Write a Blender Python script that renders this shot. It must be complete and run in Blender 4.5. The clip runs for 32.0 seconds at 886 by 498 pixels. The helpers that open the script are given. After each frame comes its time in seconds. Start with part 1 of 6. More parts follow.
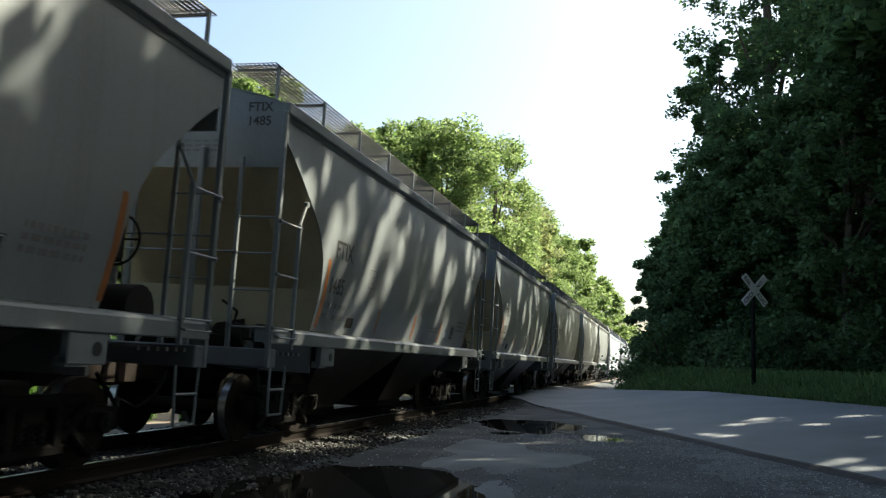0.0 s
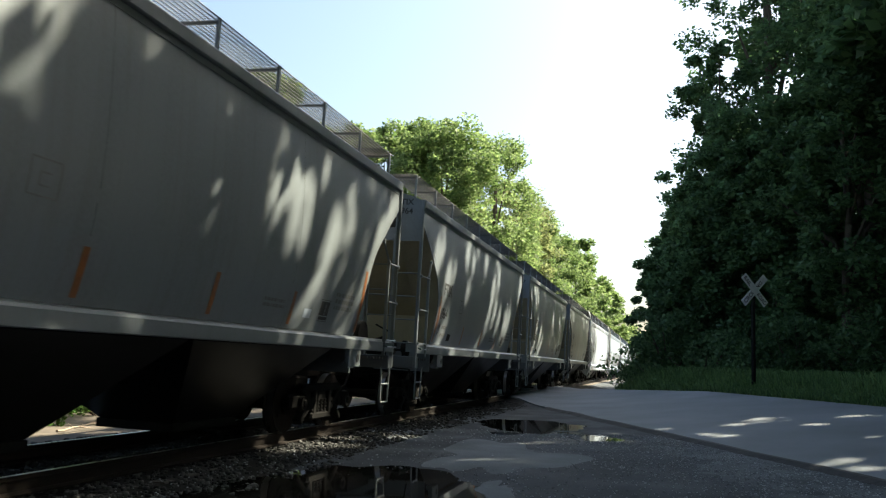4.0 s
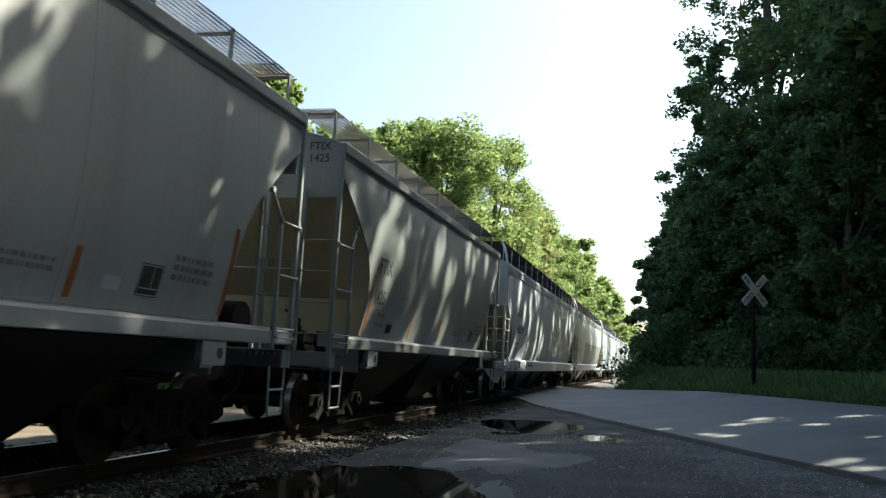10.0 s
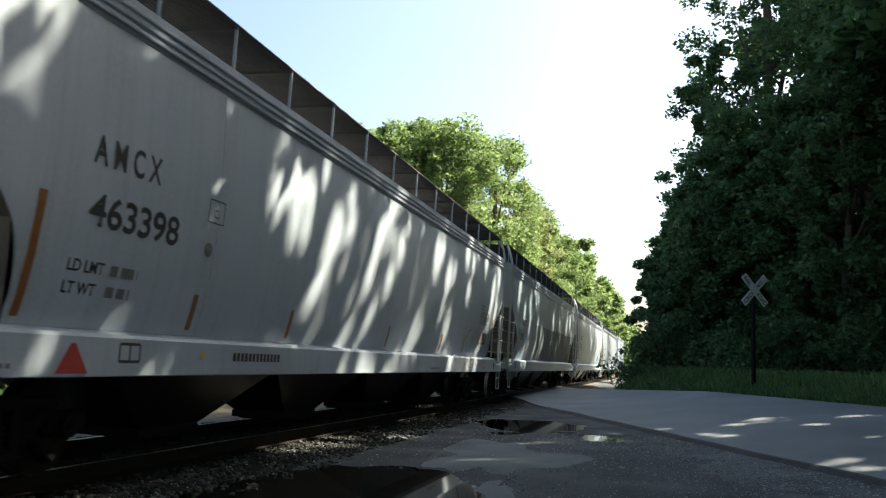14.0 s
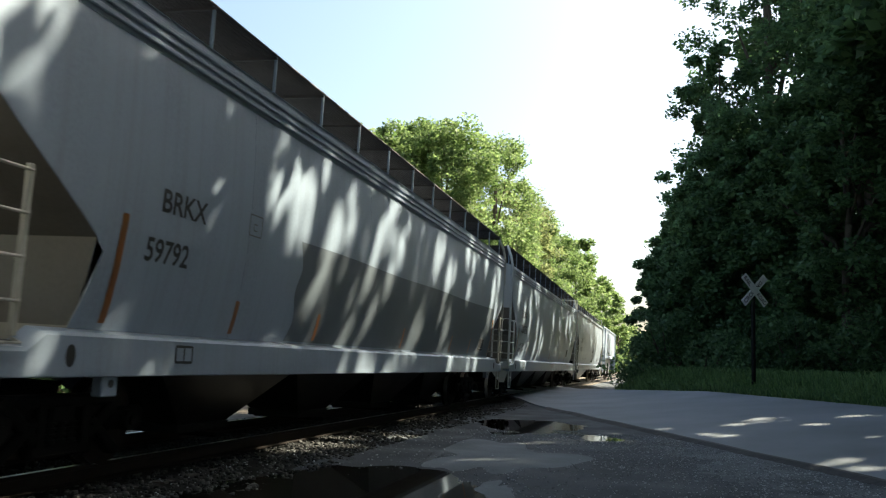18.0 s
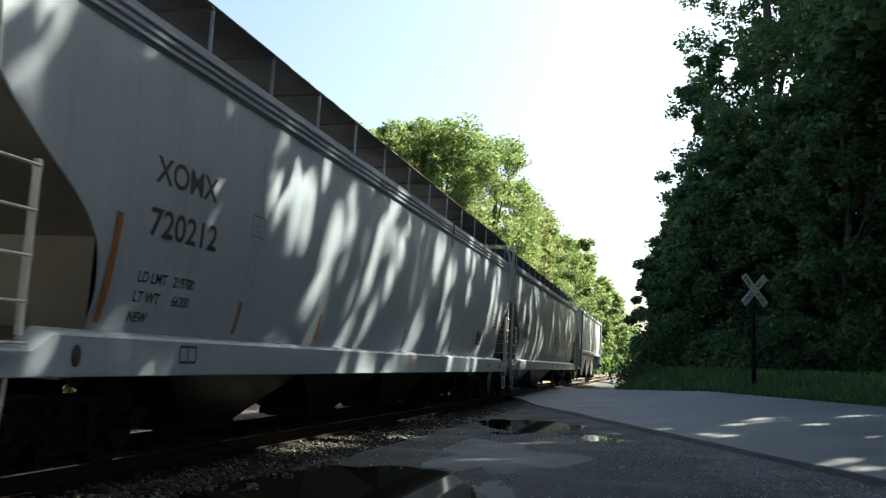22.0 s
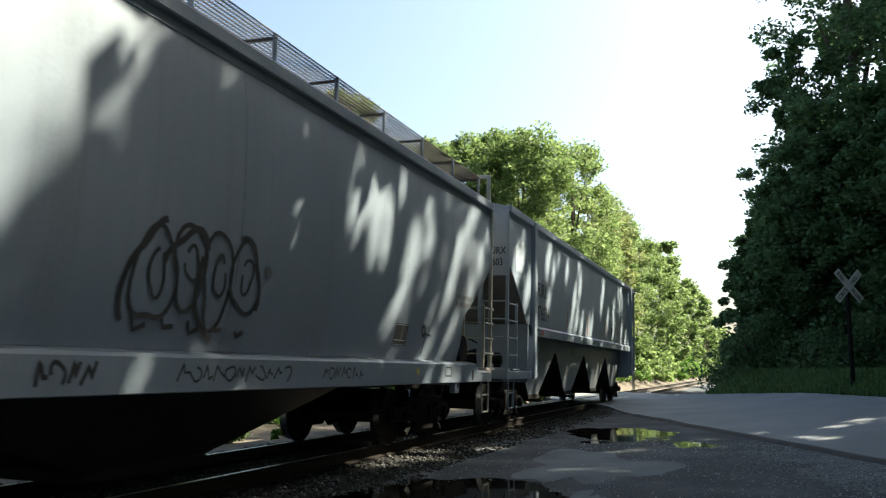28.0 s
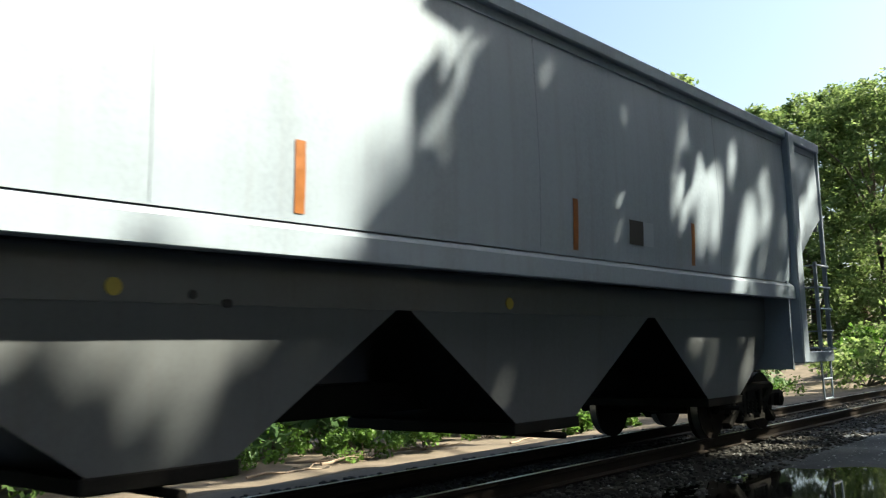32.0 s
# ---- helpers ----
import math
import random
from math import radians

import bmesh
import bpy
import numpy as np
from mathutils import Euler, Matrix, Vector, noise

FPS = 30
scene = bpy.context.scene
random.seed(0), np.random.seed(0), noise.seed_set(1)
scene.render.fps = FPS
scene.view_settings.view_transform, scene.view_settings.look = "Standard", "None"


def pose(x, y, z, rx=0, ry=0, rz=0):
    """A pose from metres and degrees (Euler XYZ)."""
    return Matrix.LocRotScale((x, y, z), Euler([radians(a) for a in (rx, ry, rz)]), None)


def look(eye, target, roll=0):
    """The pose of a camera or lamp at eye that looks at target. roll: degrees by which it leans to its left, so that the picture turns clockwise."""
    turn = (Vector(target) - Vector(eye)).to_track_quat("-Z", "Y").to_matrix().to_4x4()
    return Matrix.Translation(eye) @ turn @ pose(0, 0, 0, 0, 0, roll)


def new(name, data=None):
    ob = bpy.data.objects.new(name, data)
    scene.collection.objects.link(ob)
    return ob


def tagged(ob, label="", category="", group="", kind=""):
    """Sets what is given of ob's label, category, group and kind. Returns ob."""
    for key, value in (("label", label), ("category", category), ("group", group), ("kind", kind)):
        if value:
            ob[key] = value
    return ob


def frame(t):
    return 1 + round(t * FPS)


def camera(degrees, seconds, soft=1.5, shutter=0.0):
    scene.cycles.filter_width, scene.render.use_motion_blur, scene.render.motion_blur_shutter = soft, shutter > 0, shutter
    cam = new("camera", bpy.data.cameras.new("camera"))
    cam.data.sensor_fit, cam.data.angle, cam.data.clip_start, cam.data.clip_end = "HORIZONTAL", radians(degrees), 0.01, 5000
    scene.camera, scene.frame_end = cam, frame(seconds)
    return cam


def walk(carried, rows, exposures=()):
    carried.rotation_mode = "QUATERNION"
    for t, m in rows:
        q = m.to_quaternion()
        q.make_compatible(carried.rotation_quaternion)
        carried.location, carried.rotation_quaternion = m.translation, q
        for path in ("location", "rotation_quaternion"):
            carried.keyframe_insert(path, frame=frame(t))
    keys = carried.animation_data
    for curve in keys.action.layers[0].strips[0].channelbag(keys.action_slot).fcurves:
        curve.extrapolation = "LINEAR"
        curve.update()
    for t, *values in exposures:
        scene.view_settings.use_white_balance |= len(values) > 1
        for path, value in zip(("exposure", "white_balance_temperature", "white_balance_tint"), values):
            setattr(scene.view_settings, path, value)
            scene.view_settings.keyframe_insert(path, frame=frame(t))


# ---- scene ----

# Track frame: Y runs along the rails away from the camera, X to the right, rail tops at z = 0.
TRACK_X = -6.1
SPEED = 5.45
LEAN = 1.2      # degrees that the cars lean over the lower rail

# ------------------------------------------------------------------ camera
cam = camera(53.66, 32.0, soft=1.2, shutter=0.2)
EYE = (0.0, 0.0, 1.1)
PATH = [
    (0.0, 97.306, -2.111, 13.836), (11.5, 97.306, -2.111, 13.836), (23.1, 97.306, -2.111, 13.836),
    (23.5, 97.195, -0.9, 15.002), (24.0, 97.212, -1.317, 15.26), (24.5, 97.383, -0.971, 15.288),
    (25.0, 97.53, -0.998, 15.4), (25.5, 97.596, -0.941, 15.742), (27.5, 97.999, -0.027, 17.844),
    (28.0, 97.941, -0.109, 19.31), (28.5, 97.957, 0.298, 20.364), (29.0, 97.958, 0.228, 21.281),
    (29.5, 97.919, 0.277, 22.401), (30.0, 97.928, 0.3, 24.739), (30.5, 97.911, 0.981, 27.525),
    (31.0, 97.86, 1.618, 30.689), (31.5, 97.82, 1.996, 36.329), (32.0, 97.75, 2.5, 41.2),
]
walk(cam, [(t, pose(*EYE, a, b, c)) for t, a, b, c in PATH], exposures=[(0.0, 2.1, 6380, 4), (32.0, 2.1, 6380, 4)])

# ------------------------------------------------------------------ light
SUN_AZ, SUN_EL = 48.0, 43.0      # degrees right of the track's direction, degrees up
world = bpy.data.worlds.new("world")
scene.world = world
world.use_nodes = True
wn = world.node_tree.nodes
sky = wn.new("ShaderNodeTexSky")
sky.sky_type, sky.sun_disc = "NISHITA", False
sky.sun_elevation, sky.sun_rotation = radians(SUN_EL), radians(SUN_AZ)
sky.air_density, sky.dust_density, sky.ozone_density = 1.0, 4.0, 1.0
wn["Background"].inputs["Strength"].default_value = 0.0715
world.node_tree.links.new(sky.outputs["Color"], wn["Background"].inputs["Color"])
sun = new("sun", bpy.data.lights.new("sun", "SUN"))
sun.data.energy, sun.data.angle, sun.data.color = 5.0, radians(0.65), (1.0, 0.89, 0.69)
TO_SUN = Vector((math.sin(radians(SUN_AZ)) * math.cos(radians(SUN_EL)), math.cos(radians(SUN_AZ)) * math.cos(radians(SUN_EL)), math.sin(radians(SUN_EL))))
sun.matrix_world = look(TO_SUN * 200, (0, 0, 0))


# ------------------------------------------------------------------ materials
def material(name, colors, scale=3.0, rough=0.6, metal=0.0, bump=0.0, fine=60.0, bump_dist=0.01, detail=6.0, rough_var=0.1, object_coords=True, random_value=0.0, translucent=0.0, streak=(1, 1, 1), spec=0.5):
    """A surface with a coarse and a fine variation of colour, and relief."""
    m = bpy.data.materials.new(name)
    m.use_nodes = True
    nt = m.node_tree
    n, l = nt.nodes, nt.links
    b = n["Principled BSDF"]
    tc = n.new("ShaderNodeTexCoord")
    mp = n.new("ShaderNodeMapping")
    mp.inputs["Scale"].default_value = streak
    l.new(tc.outputs["Object"], mp.inputs["Vector"])
    n1 = n.new("ShaderNodeTexNoise")
    n1.inputs["Scale"].default_value, n1.inputs["Detail"].default_value = scale, detail
    n2 = n.new("ShaderNodeTexNoise")
    n2.inputs["Scale"].default_value, n2.inputs["Detail"].default_value = fine, 3.0
    l.new(mp.outputs["Vector"], n1.inputs["Vector"])
    l.new(tc.outputs["Object"], n2.inputs["Vector"])
    mix = n.new("ShaderNodeMath")
    mix.operation = "MULTIPLY_ADD"
    mix.inputs[1].default_value = 0.35
    l.new(n2.outputs["Fac"], mix.inputs[0])
    sc = n.new("ShaderNodeMath")
    sc.operation = "MULTIPLY"
    sc.inputs[1].default_value = 0.65
    l.new(n1.outputs["Fac"], sc.inputs[0])
    l.new(sc.outputs[0], mix.inputs[2])
    last = mix.outputs[0]
    if random_value:
        info = n.new("ShaderNodeNewGeometry")
        add = n.new("ShaderNodeMath")
        add.operation = "MULTIPLY_ADD"
        add.inputs[1].default_value = random_value
        l.new(info.outputs["Random Per Island"], add.inputs[0])
        l.new(last, add.inputs[2])
        sub = n.new("ShaderNodeMath")
        sub.operation = "SUBTRACT"
        sub.inputs[1].default_value = random_value / 2
        l.new(add.outputs[0], sub.inputs[0])
        last = sub.outputs[0]
    ramp = n.new("ShaderNodeValToRGB")
    k = len(colors)
    els = ramp.color_ramp.elements
    while len(els) < k:
        els.new(0.5)
    for i, c in enumerate(colors):
        els[i].position = 0.3 + 0.4 * i / max(1, k - 1)
        els[i].color = (*c, 1)
    l.new(last, ramp.inputs["Fac"])
    l.new(ramp.outputs["Color"], b.inputs["Base Color"])
    rr = n.new("ShaderNodeMapRange")
    rr.inputs["To Min"].default_value, rr.inputs["To Max"].default_value = max(0.02, rough - rough_var), min(1, rough + rough_var)
    l.new(n1.outputs["Fac"], rr.inputs["Value"])
    l.new(rr.outputs[0], b.inputs["Roughness"])
    b.inputs["Metallic"].default_value = metal
    b.inputs["Specular IOR Level"].default_value = spec
    if bump:
        bp = n.new("ShaderNodeBump")
        bp.inputs["Strength"].default_value, bp.inputs["Distance"].default_value = bump, bump_dist
        l.new(last, bp.inputs["Height"])
        l.new(bp.outputs["Normal"], b.inputs["Normal"])
    if translucent:
        tr = n.new("ShaderNodeBsdfTranslucent")
        l.new(ramp.outputs["Color"], tr.inputs["Color"])
        ms = n.new("ShaderNodeMixShader")
        ms.inputs["Fac"].default_value = translucent
        l.new(b.outputs[0], ms.inputs[1])
        l.new(tr.outputs[0], ms.inputs[2])
        l.new(ms.outputs[0], n["Material Output"].inputs["Surface"])
    return m


def paint(name, c, dirt=0.76, rough=0.33):
    """Car paint: blotches, grime that has run down in streaks, and sheets that are not quite flat."""
    lo = tuple(v * dirt for v in c)
    m = material(name, [lo, tuple(v * 0.93 for v in c), c], scale=1.3, fine=25, rough=rough, rough_var=0.12, streak=(1, 1, 0.25), bump=0.05, bump_dist=0.004)
    n, l = m.node_tree.nodes, m.node_tree.links
    b = n["Principled BSDF"]
    base, relief = b.inputs["Base Color"].links[0].from_socket, b.inputs["Normal"].links[0].from_socket
    tc = n.new("ShaderNodeTexCoord")

    def noise_at(scale, detail):
        mp, nz = n.new("ShaderNodeMapping"), n.new("ShaderNodeTexNoise")
        mp.inputs["Scale"].default_value = scale
        nz.inputs["Scale"].default_value, nz.inputs["Detail"].default_value = 1.0, detail
        l.new(tc.outputs["Object"], mp.inputs["Vector"])
        l.new(mp.outputs["Vector"], nz.inputs["Vector"])
        return nz.outputs["Fac"]
    run = n.new("ShaderNodeMapRange")
    run.inputs["From Min"].default_value, run.inputs["From Max"].default_value = 0.5, 0.75
    run.inputs["To Min"].default_value, run.inputs["To Max"].default_value = 0.0, 0.24
    l.new(noise_at((3, 9, 0.22), 5.0), run.inputs["Value"])
    mx = n.new("ShaderNodeMix")
    mx.data_type = "RGBA"
    mx.inputs["B"].default_value = (c[0] * 0.5 + 0.02, c[1] * 0.46 + 0.012, c[2] * 0.4, 1)
    l.new(run.outputs[0], mx.inputs["Factor"])
    l.new(base, mx.inputs["A"])
    l.new(mx.outputs["Result"], b.inputs["Base Color"])
    bp = n.new("ShaderNodeBump")
    bp.inputs["Strength"].default_value, bp.inputs["Distance"].default_value = 0.35, 0.05
    l.new(noise_at((0.3, 0.9, 0.25), 1.0), bp.inputs["Height"])
    l.new(relief, bp.inputs["Normal"])
    l.new(bp.outputs["Normal"], b.inputs["Normal"])
    return m


M = {}
M["grey"] = paint("grey paint", (0.185, 0.208, 0.23))
M["warm_grey"] = paint("warm grey paint", (0.172, 0.191, 0.203))
M["pale"] = paint("pale grey paint", (0.27, 0.295, 0.315))
M["white"] = paint("off-white paint", (0.4, 0.45, 0.525))
M["blue_grey"] = paint("blue grey paint", (0.28, 0.335, 0.41))
# Light that falls on the car ends is put into these paler paints.
M["end_lit_white"] = paint("white end paint, paled for light", (0.6, 0.61, 0.61))
M["end_lit_cream"] = paint("cream paint of the ends, paled for light", (0.46, 0.44, 0.38))
M["slate"] = paint("slate grey paint", (0.21, 0.248, 0.3))
# Slope sheet tones: dust, darkened further for the shade of the recess.
M["cream"] = paint("tan paint with dust and shade", (0.33, 0.29, 0.2))
M["dust_shade"] = paint("brown paint with dust and shade", (0.2, 0.187, 0.168))
M["hopper"] = paint("soiled hopper paint", (0.125, 0.137, 0.15))
# Shade under the cars is put into this near-black paint.
M["belly"] = paint("shade-dark belly paint", (0.014, 0.014, 0.014))
M["dark"] = material("black grimy steel", [(0.005, 0.005, 0.0045), (0.014, 0.013, 0.012)], scale=4, rough=0.8, bump=0.1, spec=0.12)
M["under"] = material("grimy underframe", [(0.008, 0.008, 0.0075), (0.022, 0.021, 0.02)], scale=3, rough=0.85, bump=0.1, spec=0.12)
M["steel"] = material("worn bright steel", [(0.45, 0.44, 0.42), (0.6, 0.59, 0.57)], scale=8, rough=0.3, metal=1.0)
M["rust"] = material("rusty steel", [(0.01, 0.008, 0.007), (0.026, 0.019, 0.015)], scale=6, rough=0.7, bump=0.2, spec=0.15)
M["grate"] = material("galvanised grating", [(0.1, 0.1, 0.1), (0.18, 0.175, 0.17)], scale=6, rough=0.55, metal=0.3)
M["grate_rust"] = material("rusted grating", [(0.04, 0.033, 0.03), (0.085, 0.075, 0.07)], scale=2, rough=0.75)
M["black"] = material("black stencil paint", [(0.012, 0.012, 0.013), (0.03, 0.03, 0.03)], scale=9, rough=0.6)
M["amber"] = material("amber reflective tape", [(0.17, 0.06, 0.013), (0.28, 0.1, 0.02)], scale=12, rough=0.4)
M["red"] = material("red paint", [(0.38, 0.03, 0.03), (0.5, 0.07, 0.05)], scale=9, rough=0.5)
M["yellow"] = material("yellow paint", [(0.5, 0.38, 0.05), (0.6, 0.48, 0.1)], scale=9, rough=0.5)
M["sign"] = material("white sign sheeting", [(0.42, 0.43, 0.42), (0.6, 0.61, 0.6)], scale=5, rough=0.5)
M["asphalt"] = material("worn asphalt", [(0.095, 0.108, 0.126), (0.157, 0.175, 0.198), (0.22, 0.24, 0.266)], scale=0.45, fine=130, rough=0.8, bump=0.25, bump_dist=0.006)
M["gravel"] = material("wet gravel and dirt", [(0.02, 0.023, 0.027), (0.056, 0.063, 0.071), (0.135, 0.146, 0.158)], scale=0.9, fine=55, rough=0.85, rough_var=0.12, bump=0.5, bump_dist=0.012, spec=0.15)
M["shoulder"] = material("pale crushed road shoulder", [(0.05, 0.055, 0.06), (0.105, 0.114, 0.124), (0.2, 0.215, 0.23)], scale=1.6, fine=75, rough=0.9, bump=0.6, bump_dist=0.014, spec=0.15)
# The shade under the train is put into the colour of this strip.
M["bed"] = material("shade-dark track bed", [(0.006, 0.006, 0.006), (0.016, 0.0155, 0.015), (0.034, 0.033, 0.031)], scale=2.5, fine=45, rough=0.95, bump=0.6, bump_dist=0.02, spec=0.1)
M["concrete"] = material("worn concrete", [(0.08, 0.09, 0.1), (0.195, 0.215, 0.235)], scale=1.2, fine=50, rough=0.85, bump=0.2, spec=0.15)
M["ballast"] = material("crushed stone", [(0.009, 0.009, 0.009), (0.024, 0.024, 0.023), (0.075, 0.073, 0.07)], scale=12, fine=40, rough=0.9, bump=0.5, random_value=0.4)
M["dirt"] = material("dry tan soil", [(0.055, 0.044, 0.033), (0.15, 0.12, 0.092)], scale=1.5, fine=20, rough=0.95, bump=0.5, bump_dist=0.02)
M["tie"] = material("weathered timber", [(0.018, 0.015, 0.012), (0.05, 0.042, 0.034)], scale=5, fine=40, rough=0.9, bump=0.4, streak=(0.3, 3, 3))
M["bark"] = material("tree bark", [(0.05, 0.04, 0.03), (0.14, 0.11, 0.085)], scale=6, fine=30, rough=0.95, bump=0.6, streak=(2, 2, 0.4))
M["leaf_dark"] = material("deep green leaves", [(0.055, 0.105, 0.048), (0.098, 0.178, 0.074), (0.145, 0.24, 0.1)], scale=0.4, rough=0.55, random_value=0.5, translucent=0.5, spec=0.3)
M["leaf"] = material("green leaves", [(0.1, 0.16, 0.05), (0.16, 0.228, 0.078), (0.225, 0.295, 0.11)], scale=0.25, rough=0.55, random_value=0.5, translucent=0.6, spec=0.3)
M["leaf_yellow"] = material("yellow green leaves", [(0.13, 0.165, 0.06), (0.185, 0.22, 0.085), (0.25, 0.27, 0.115)], scale=0.25, rough=0.55, random_value=0.5, translucent=0.6, spec=0.3)
M["leaf_bush"] = material("bright bush leaves", [(0.05, 0.11, 0.015), (0.09, 0.18, 0.03), (0.14, 0.25, 0.05)], scale=0.6, rough=0.5, random_value=0.5, translucent=0.4, spec=0.3)
M["grass"] = material("verge grass", [(0.06, 0.125, 0.04), (0.11, 0.2, 0.065), (0.165, 0.26, 0.09)], scale=0.8, rough=0.6, random_value=0.5, translucent=0.3)
M["soil_green"] = material("woodland floor", [(0.02, 0.025, 0.012), (0.045, 0.05, 0.025)], scale=1.0, fine=15, rough=0.95, bump=0.5, bump_dist=0.03)


def water_material():
    m = bpy.data.materials.new("puddle water")
    m.use_nodes = True
    n, l = m.node_tree.nodes, m.node_tree.links
    b = n["Principled BSDF"]
    b.inputs["Base Color"].default_value = (0.022, 0.02, 0.017, 1)
    b.inputs["Roughness"].default_value = 0.03
    b.inputs["IOR"].default_value = 1.33
    nz = n.new("ShaderNodeTexNoise")
    nz.inputs["Scale"].default_value = 2.0
    bp = n.new("ShaderNodeBump")
    bp.inputs["Strength"].default_value, bp.inputs["Distance"].default_value = 0.03, 0.01
    l.new(nz.outputs["Fac"], bp.inputs["Height"])
    l.new(bp.outputs["Normal"], b.inputs["Normal"])
    return m


M["water"] = water_material()


# ------------------------------------------------------------------ building helpers
def empty(name, m, label, category, group="", kind=""):
    ob = new(name)
    ob.empty_display_size = 0.3
    ob.matrix_basis = m
    return tagged(ob, label, category, group, kind)


def mesh_of(bm, name, mat, smooth=None):
    me = bpy.data.meshes.new(name)
    bm.normal_update()
    bm.to_mesh(me)
    bm.free()
    if mat is not None:
        me.materials.append(mat)
    if smooth is not None:
        me.shade_smooth()
        if smooth > 0:
            me.set_sharp_from_angle(angle=radians(smooth))
    return me


def part(name, bm, mat, parent=None, label="", smooth=None, at=None):
    me = bm if isinstance(bm, bpy.types.Mesh) else mesh_of(bm, name, mat, smooth)
    ob = new(name, me)
    ob.parent = parent
    if at is not None:
        ob.matrix_basis = at
    if label:
        ob["label"] = label
    return ob


def box(bm, x0, x1, y0, y1, z0, z1, bevel=0.0, m=None):
    r = bmesh.ops.create_cube(bm, size=1)
    vs = r["verts"]
    for v in vs:
        v.co = Vector(((x0 + x1) / 2 + v.co.x * (x1 - x0), (y0 + y1) / 2 + v.co.y * (y1 - y0), (z0 + z1) / 2 + v.co.z * (z1 - z0)))
        if m is not None:
            v.co = m @ v.co
    if bevel:
        es = list({e for v in vs for e in v.link_edges})
        bmesh.ops.bevel(bm, geom=es, offset=bevel, segments=1, affect="EDGES")
    return bm


def bar(bm, a, b, r=0.012, sides=6):
    """A round bar from a to b."""
    a, b = Vector(a), Vector(b)
    d = b - a
    if d.length < 1e-6:
        return bm
    q = d.to_track_quat("Z", "Y").to_matrix()
    ring = []
    for p in (a, b):
        ring.append([bm.verts.new(p + q @ Vector((r * math.cos(2 * math.pi * i / sides), r * math.sin(2 * math.pi * i / sides), 0))) for i in range(sides)])
    for i in range(sides):
        j = (i + 1) % sides
        bm.faces.new((ring[0][i], ring[0][j], ring[1][j], ring[1][i]))
    bm.faces.new(ring[0][::-1])
    bm.faces.new(ring[1])
    return bm


def tube(bm, pts, radii, sides=8):
    """A tapered tube through the points."""
    rings = []
    for i, p in enumerate(pts):
        d = (Vector(pts[min(i + 1, len(pts) - 1)]) - Vector(pts[max(i - 1, 0)])).normalized()
        q = d.to_track_quat("Z", "Y").to_matrix()
        rings.append([bm.verts.new(Vector(p) + q @ Vector((radii[i] * math.cos(2 * math.pi * k / sides), radii[i] * math.sin(2 * math.pi * k / sides), 0))) for k in range(sides)])
    for a, b in zip(rings, rings[1:]):
        for k in range(sides):
            j = (k + 1) % sides
            bm.faces.new((a[k], a[j], b[j], b[k]))
    bm.faces.new(rings[0][::-1])
    bm.faces.new(rings[-1])
    return bm


def disc(bm, c, axis, r, depth, segs=24, hub=0.0):
    """A round plate with its middle at c, its axis along x or y."""
    m = Matrix.Translation(c) @ (Matrix.Rotation(radians(90), 4, "Y") if axis == "x" else Matrix.Rotation(radians(90), 4, "X"))
    bmesh.ops.create_cone(bm, cap_ends=True, segments=segs, radius1=r, radius2=r, depth=depth, matrix=m)
    return bm


def sheet(bm, rows, closed=False):
    """Faces between rows of points."""
    vs = [[bm.verts.new(p) for p in r] for r in rows]
    for a, b in zip(vs, vs[1:]):
        for i in range(len(a) - 1):
            bm.faces.new((a[i], a[i + 1], b[i + 1], b[i]))
    return bm


def thick(bm, t):
    bmesh.ops.recalc_face_normals(bm, faces=bm.faces)
    bmesh.ops.solidify(bm, geom=bm.faces[:], thickness=t)
    return bm


def raw_mesh(name, verts, quads, mat):
    """A mesh of many loose quads from arrays."""
    me = bpy.data.meshes.new(name)
    nv, nf = len(verts), len(quads)
    me.vertices.add(nv)
    me.vertices.foreach_set("co", np.asarray(verts, dtype=np.float32).ravel())
    me.loops.add(nf * 4)
    me.loops.foreach_set("vertex_index", np.asarray(quads, dtype=np.int32).ravel())
    me.polygons.add(nf)
    me.polygons.foreach_set("loop_start", np.arange(0, nf * 4, 4, dtype=np.int32))
    me.update(calc_edges=True)
    me.materials.append(mat)
    return me


def lettering(name, words, size, parent, m, mat, label="", stretch=1.0, mirror=1):
    cu = bpy.data.curves.new(name, "FONT")
    cu.body, cu.size, cu.extrude, cu.offset = words, size, 0.0, 0.018 * size
    cu.align_x = "LEFT"
    tmp = bpy.data.objects.new(name, cu)
    scene.collection.objects.link(tmp)
    bpy.context.view_layer.update()
    me = bpy.data.meshes.new_from_object(tmp.evaluated_get(bpy.context.evaluated_depsgraph_get()))
    bpy.data.objects.remove(tmp)
    me.materials.clear()
    me.materials.append(mat)
    me.transform(Matrix.Diagonal((stretch, 1, 1, 1)))
    ob = new(name, me)
    ob.parent = parent
    ob.matrix_basis = m
    if label:
        ob["label"] = label
    return ob


# ------------------------------------------------------------------ ground
def road_w(x, y):
    return 0.927 * x + 0.375 * y


def smooth01(v):
    v = min(1.0, max(0.0, v))
    return v * v * (3 - 2 * v)


def road_z(x, y):
    w = road_w(x, y)
    rise = min(1.0, max(0.0, (x + 6) / 7.5))
    edge = -0.14 + 0.11 * smooth01((2.5 - abs(x - TRACK_X)) / 1.5)
    return edge + 0.6 * rise * min(1.0, max(0.0, (w - 6.9) / 5.6))


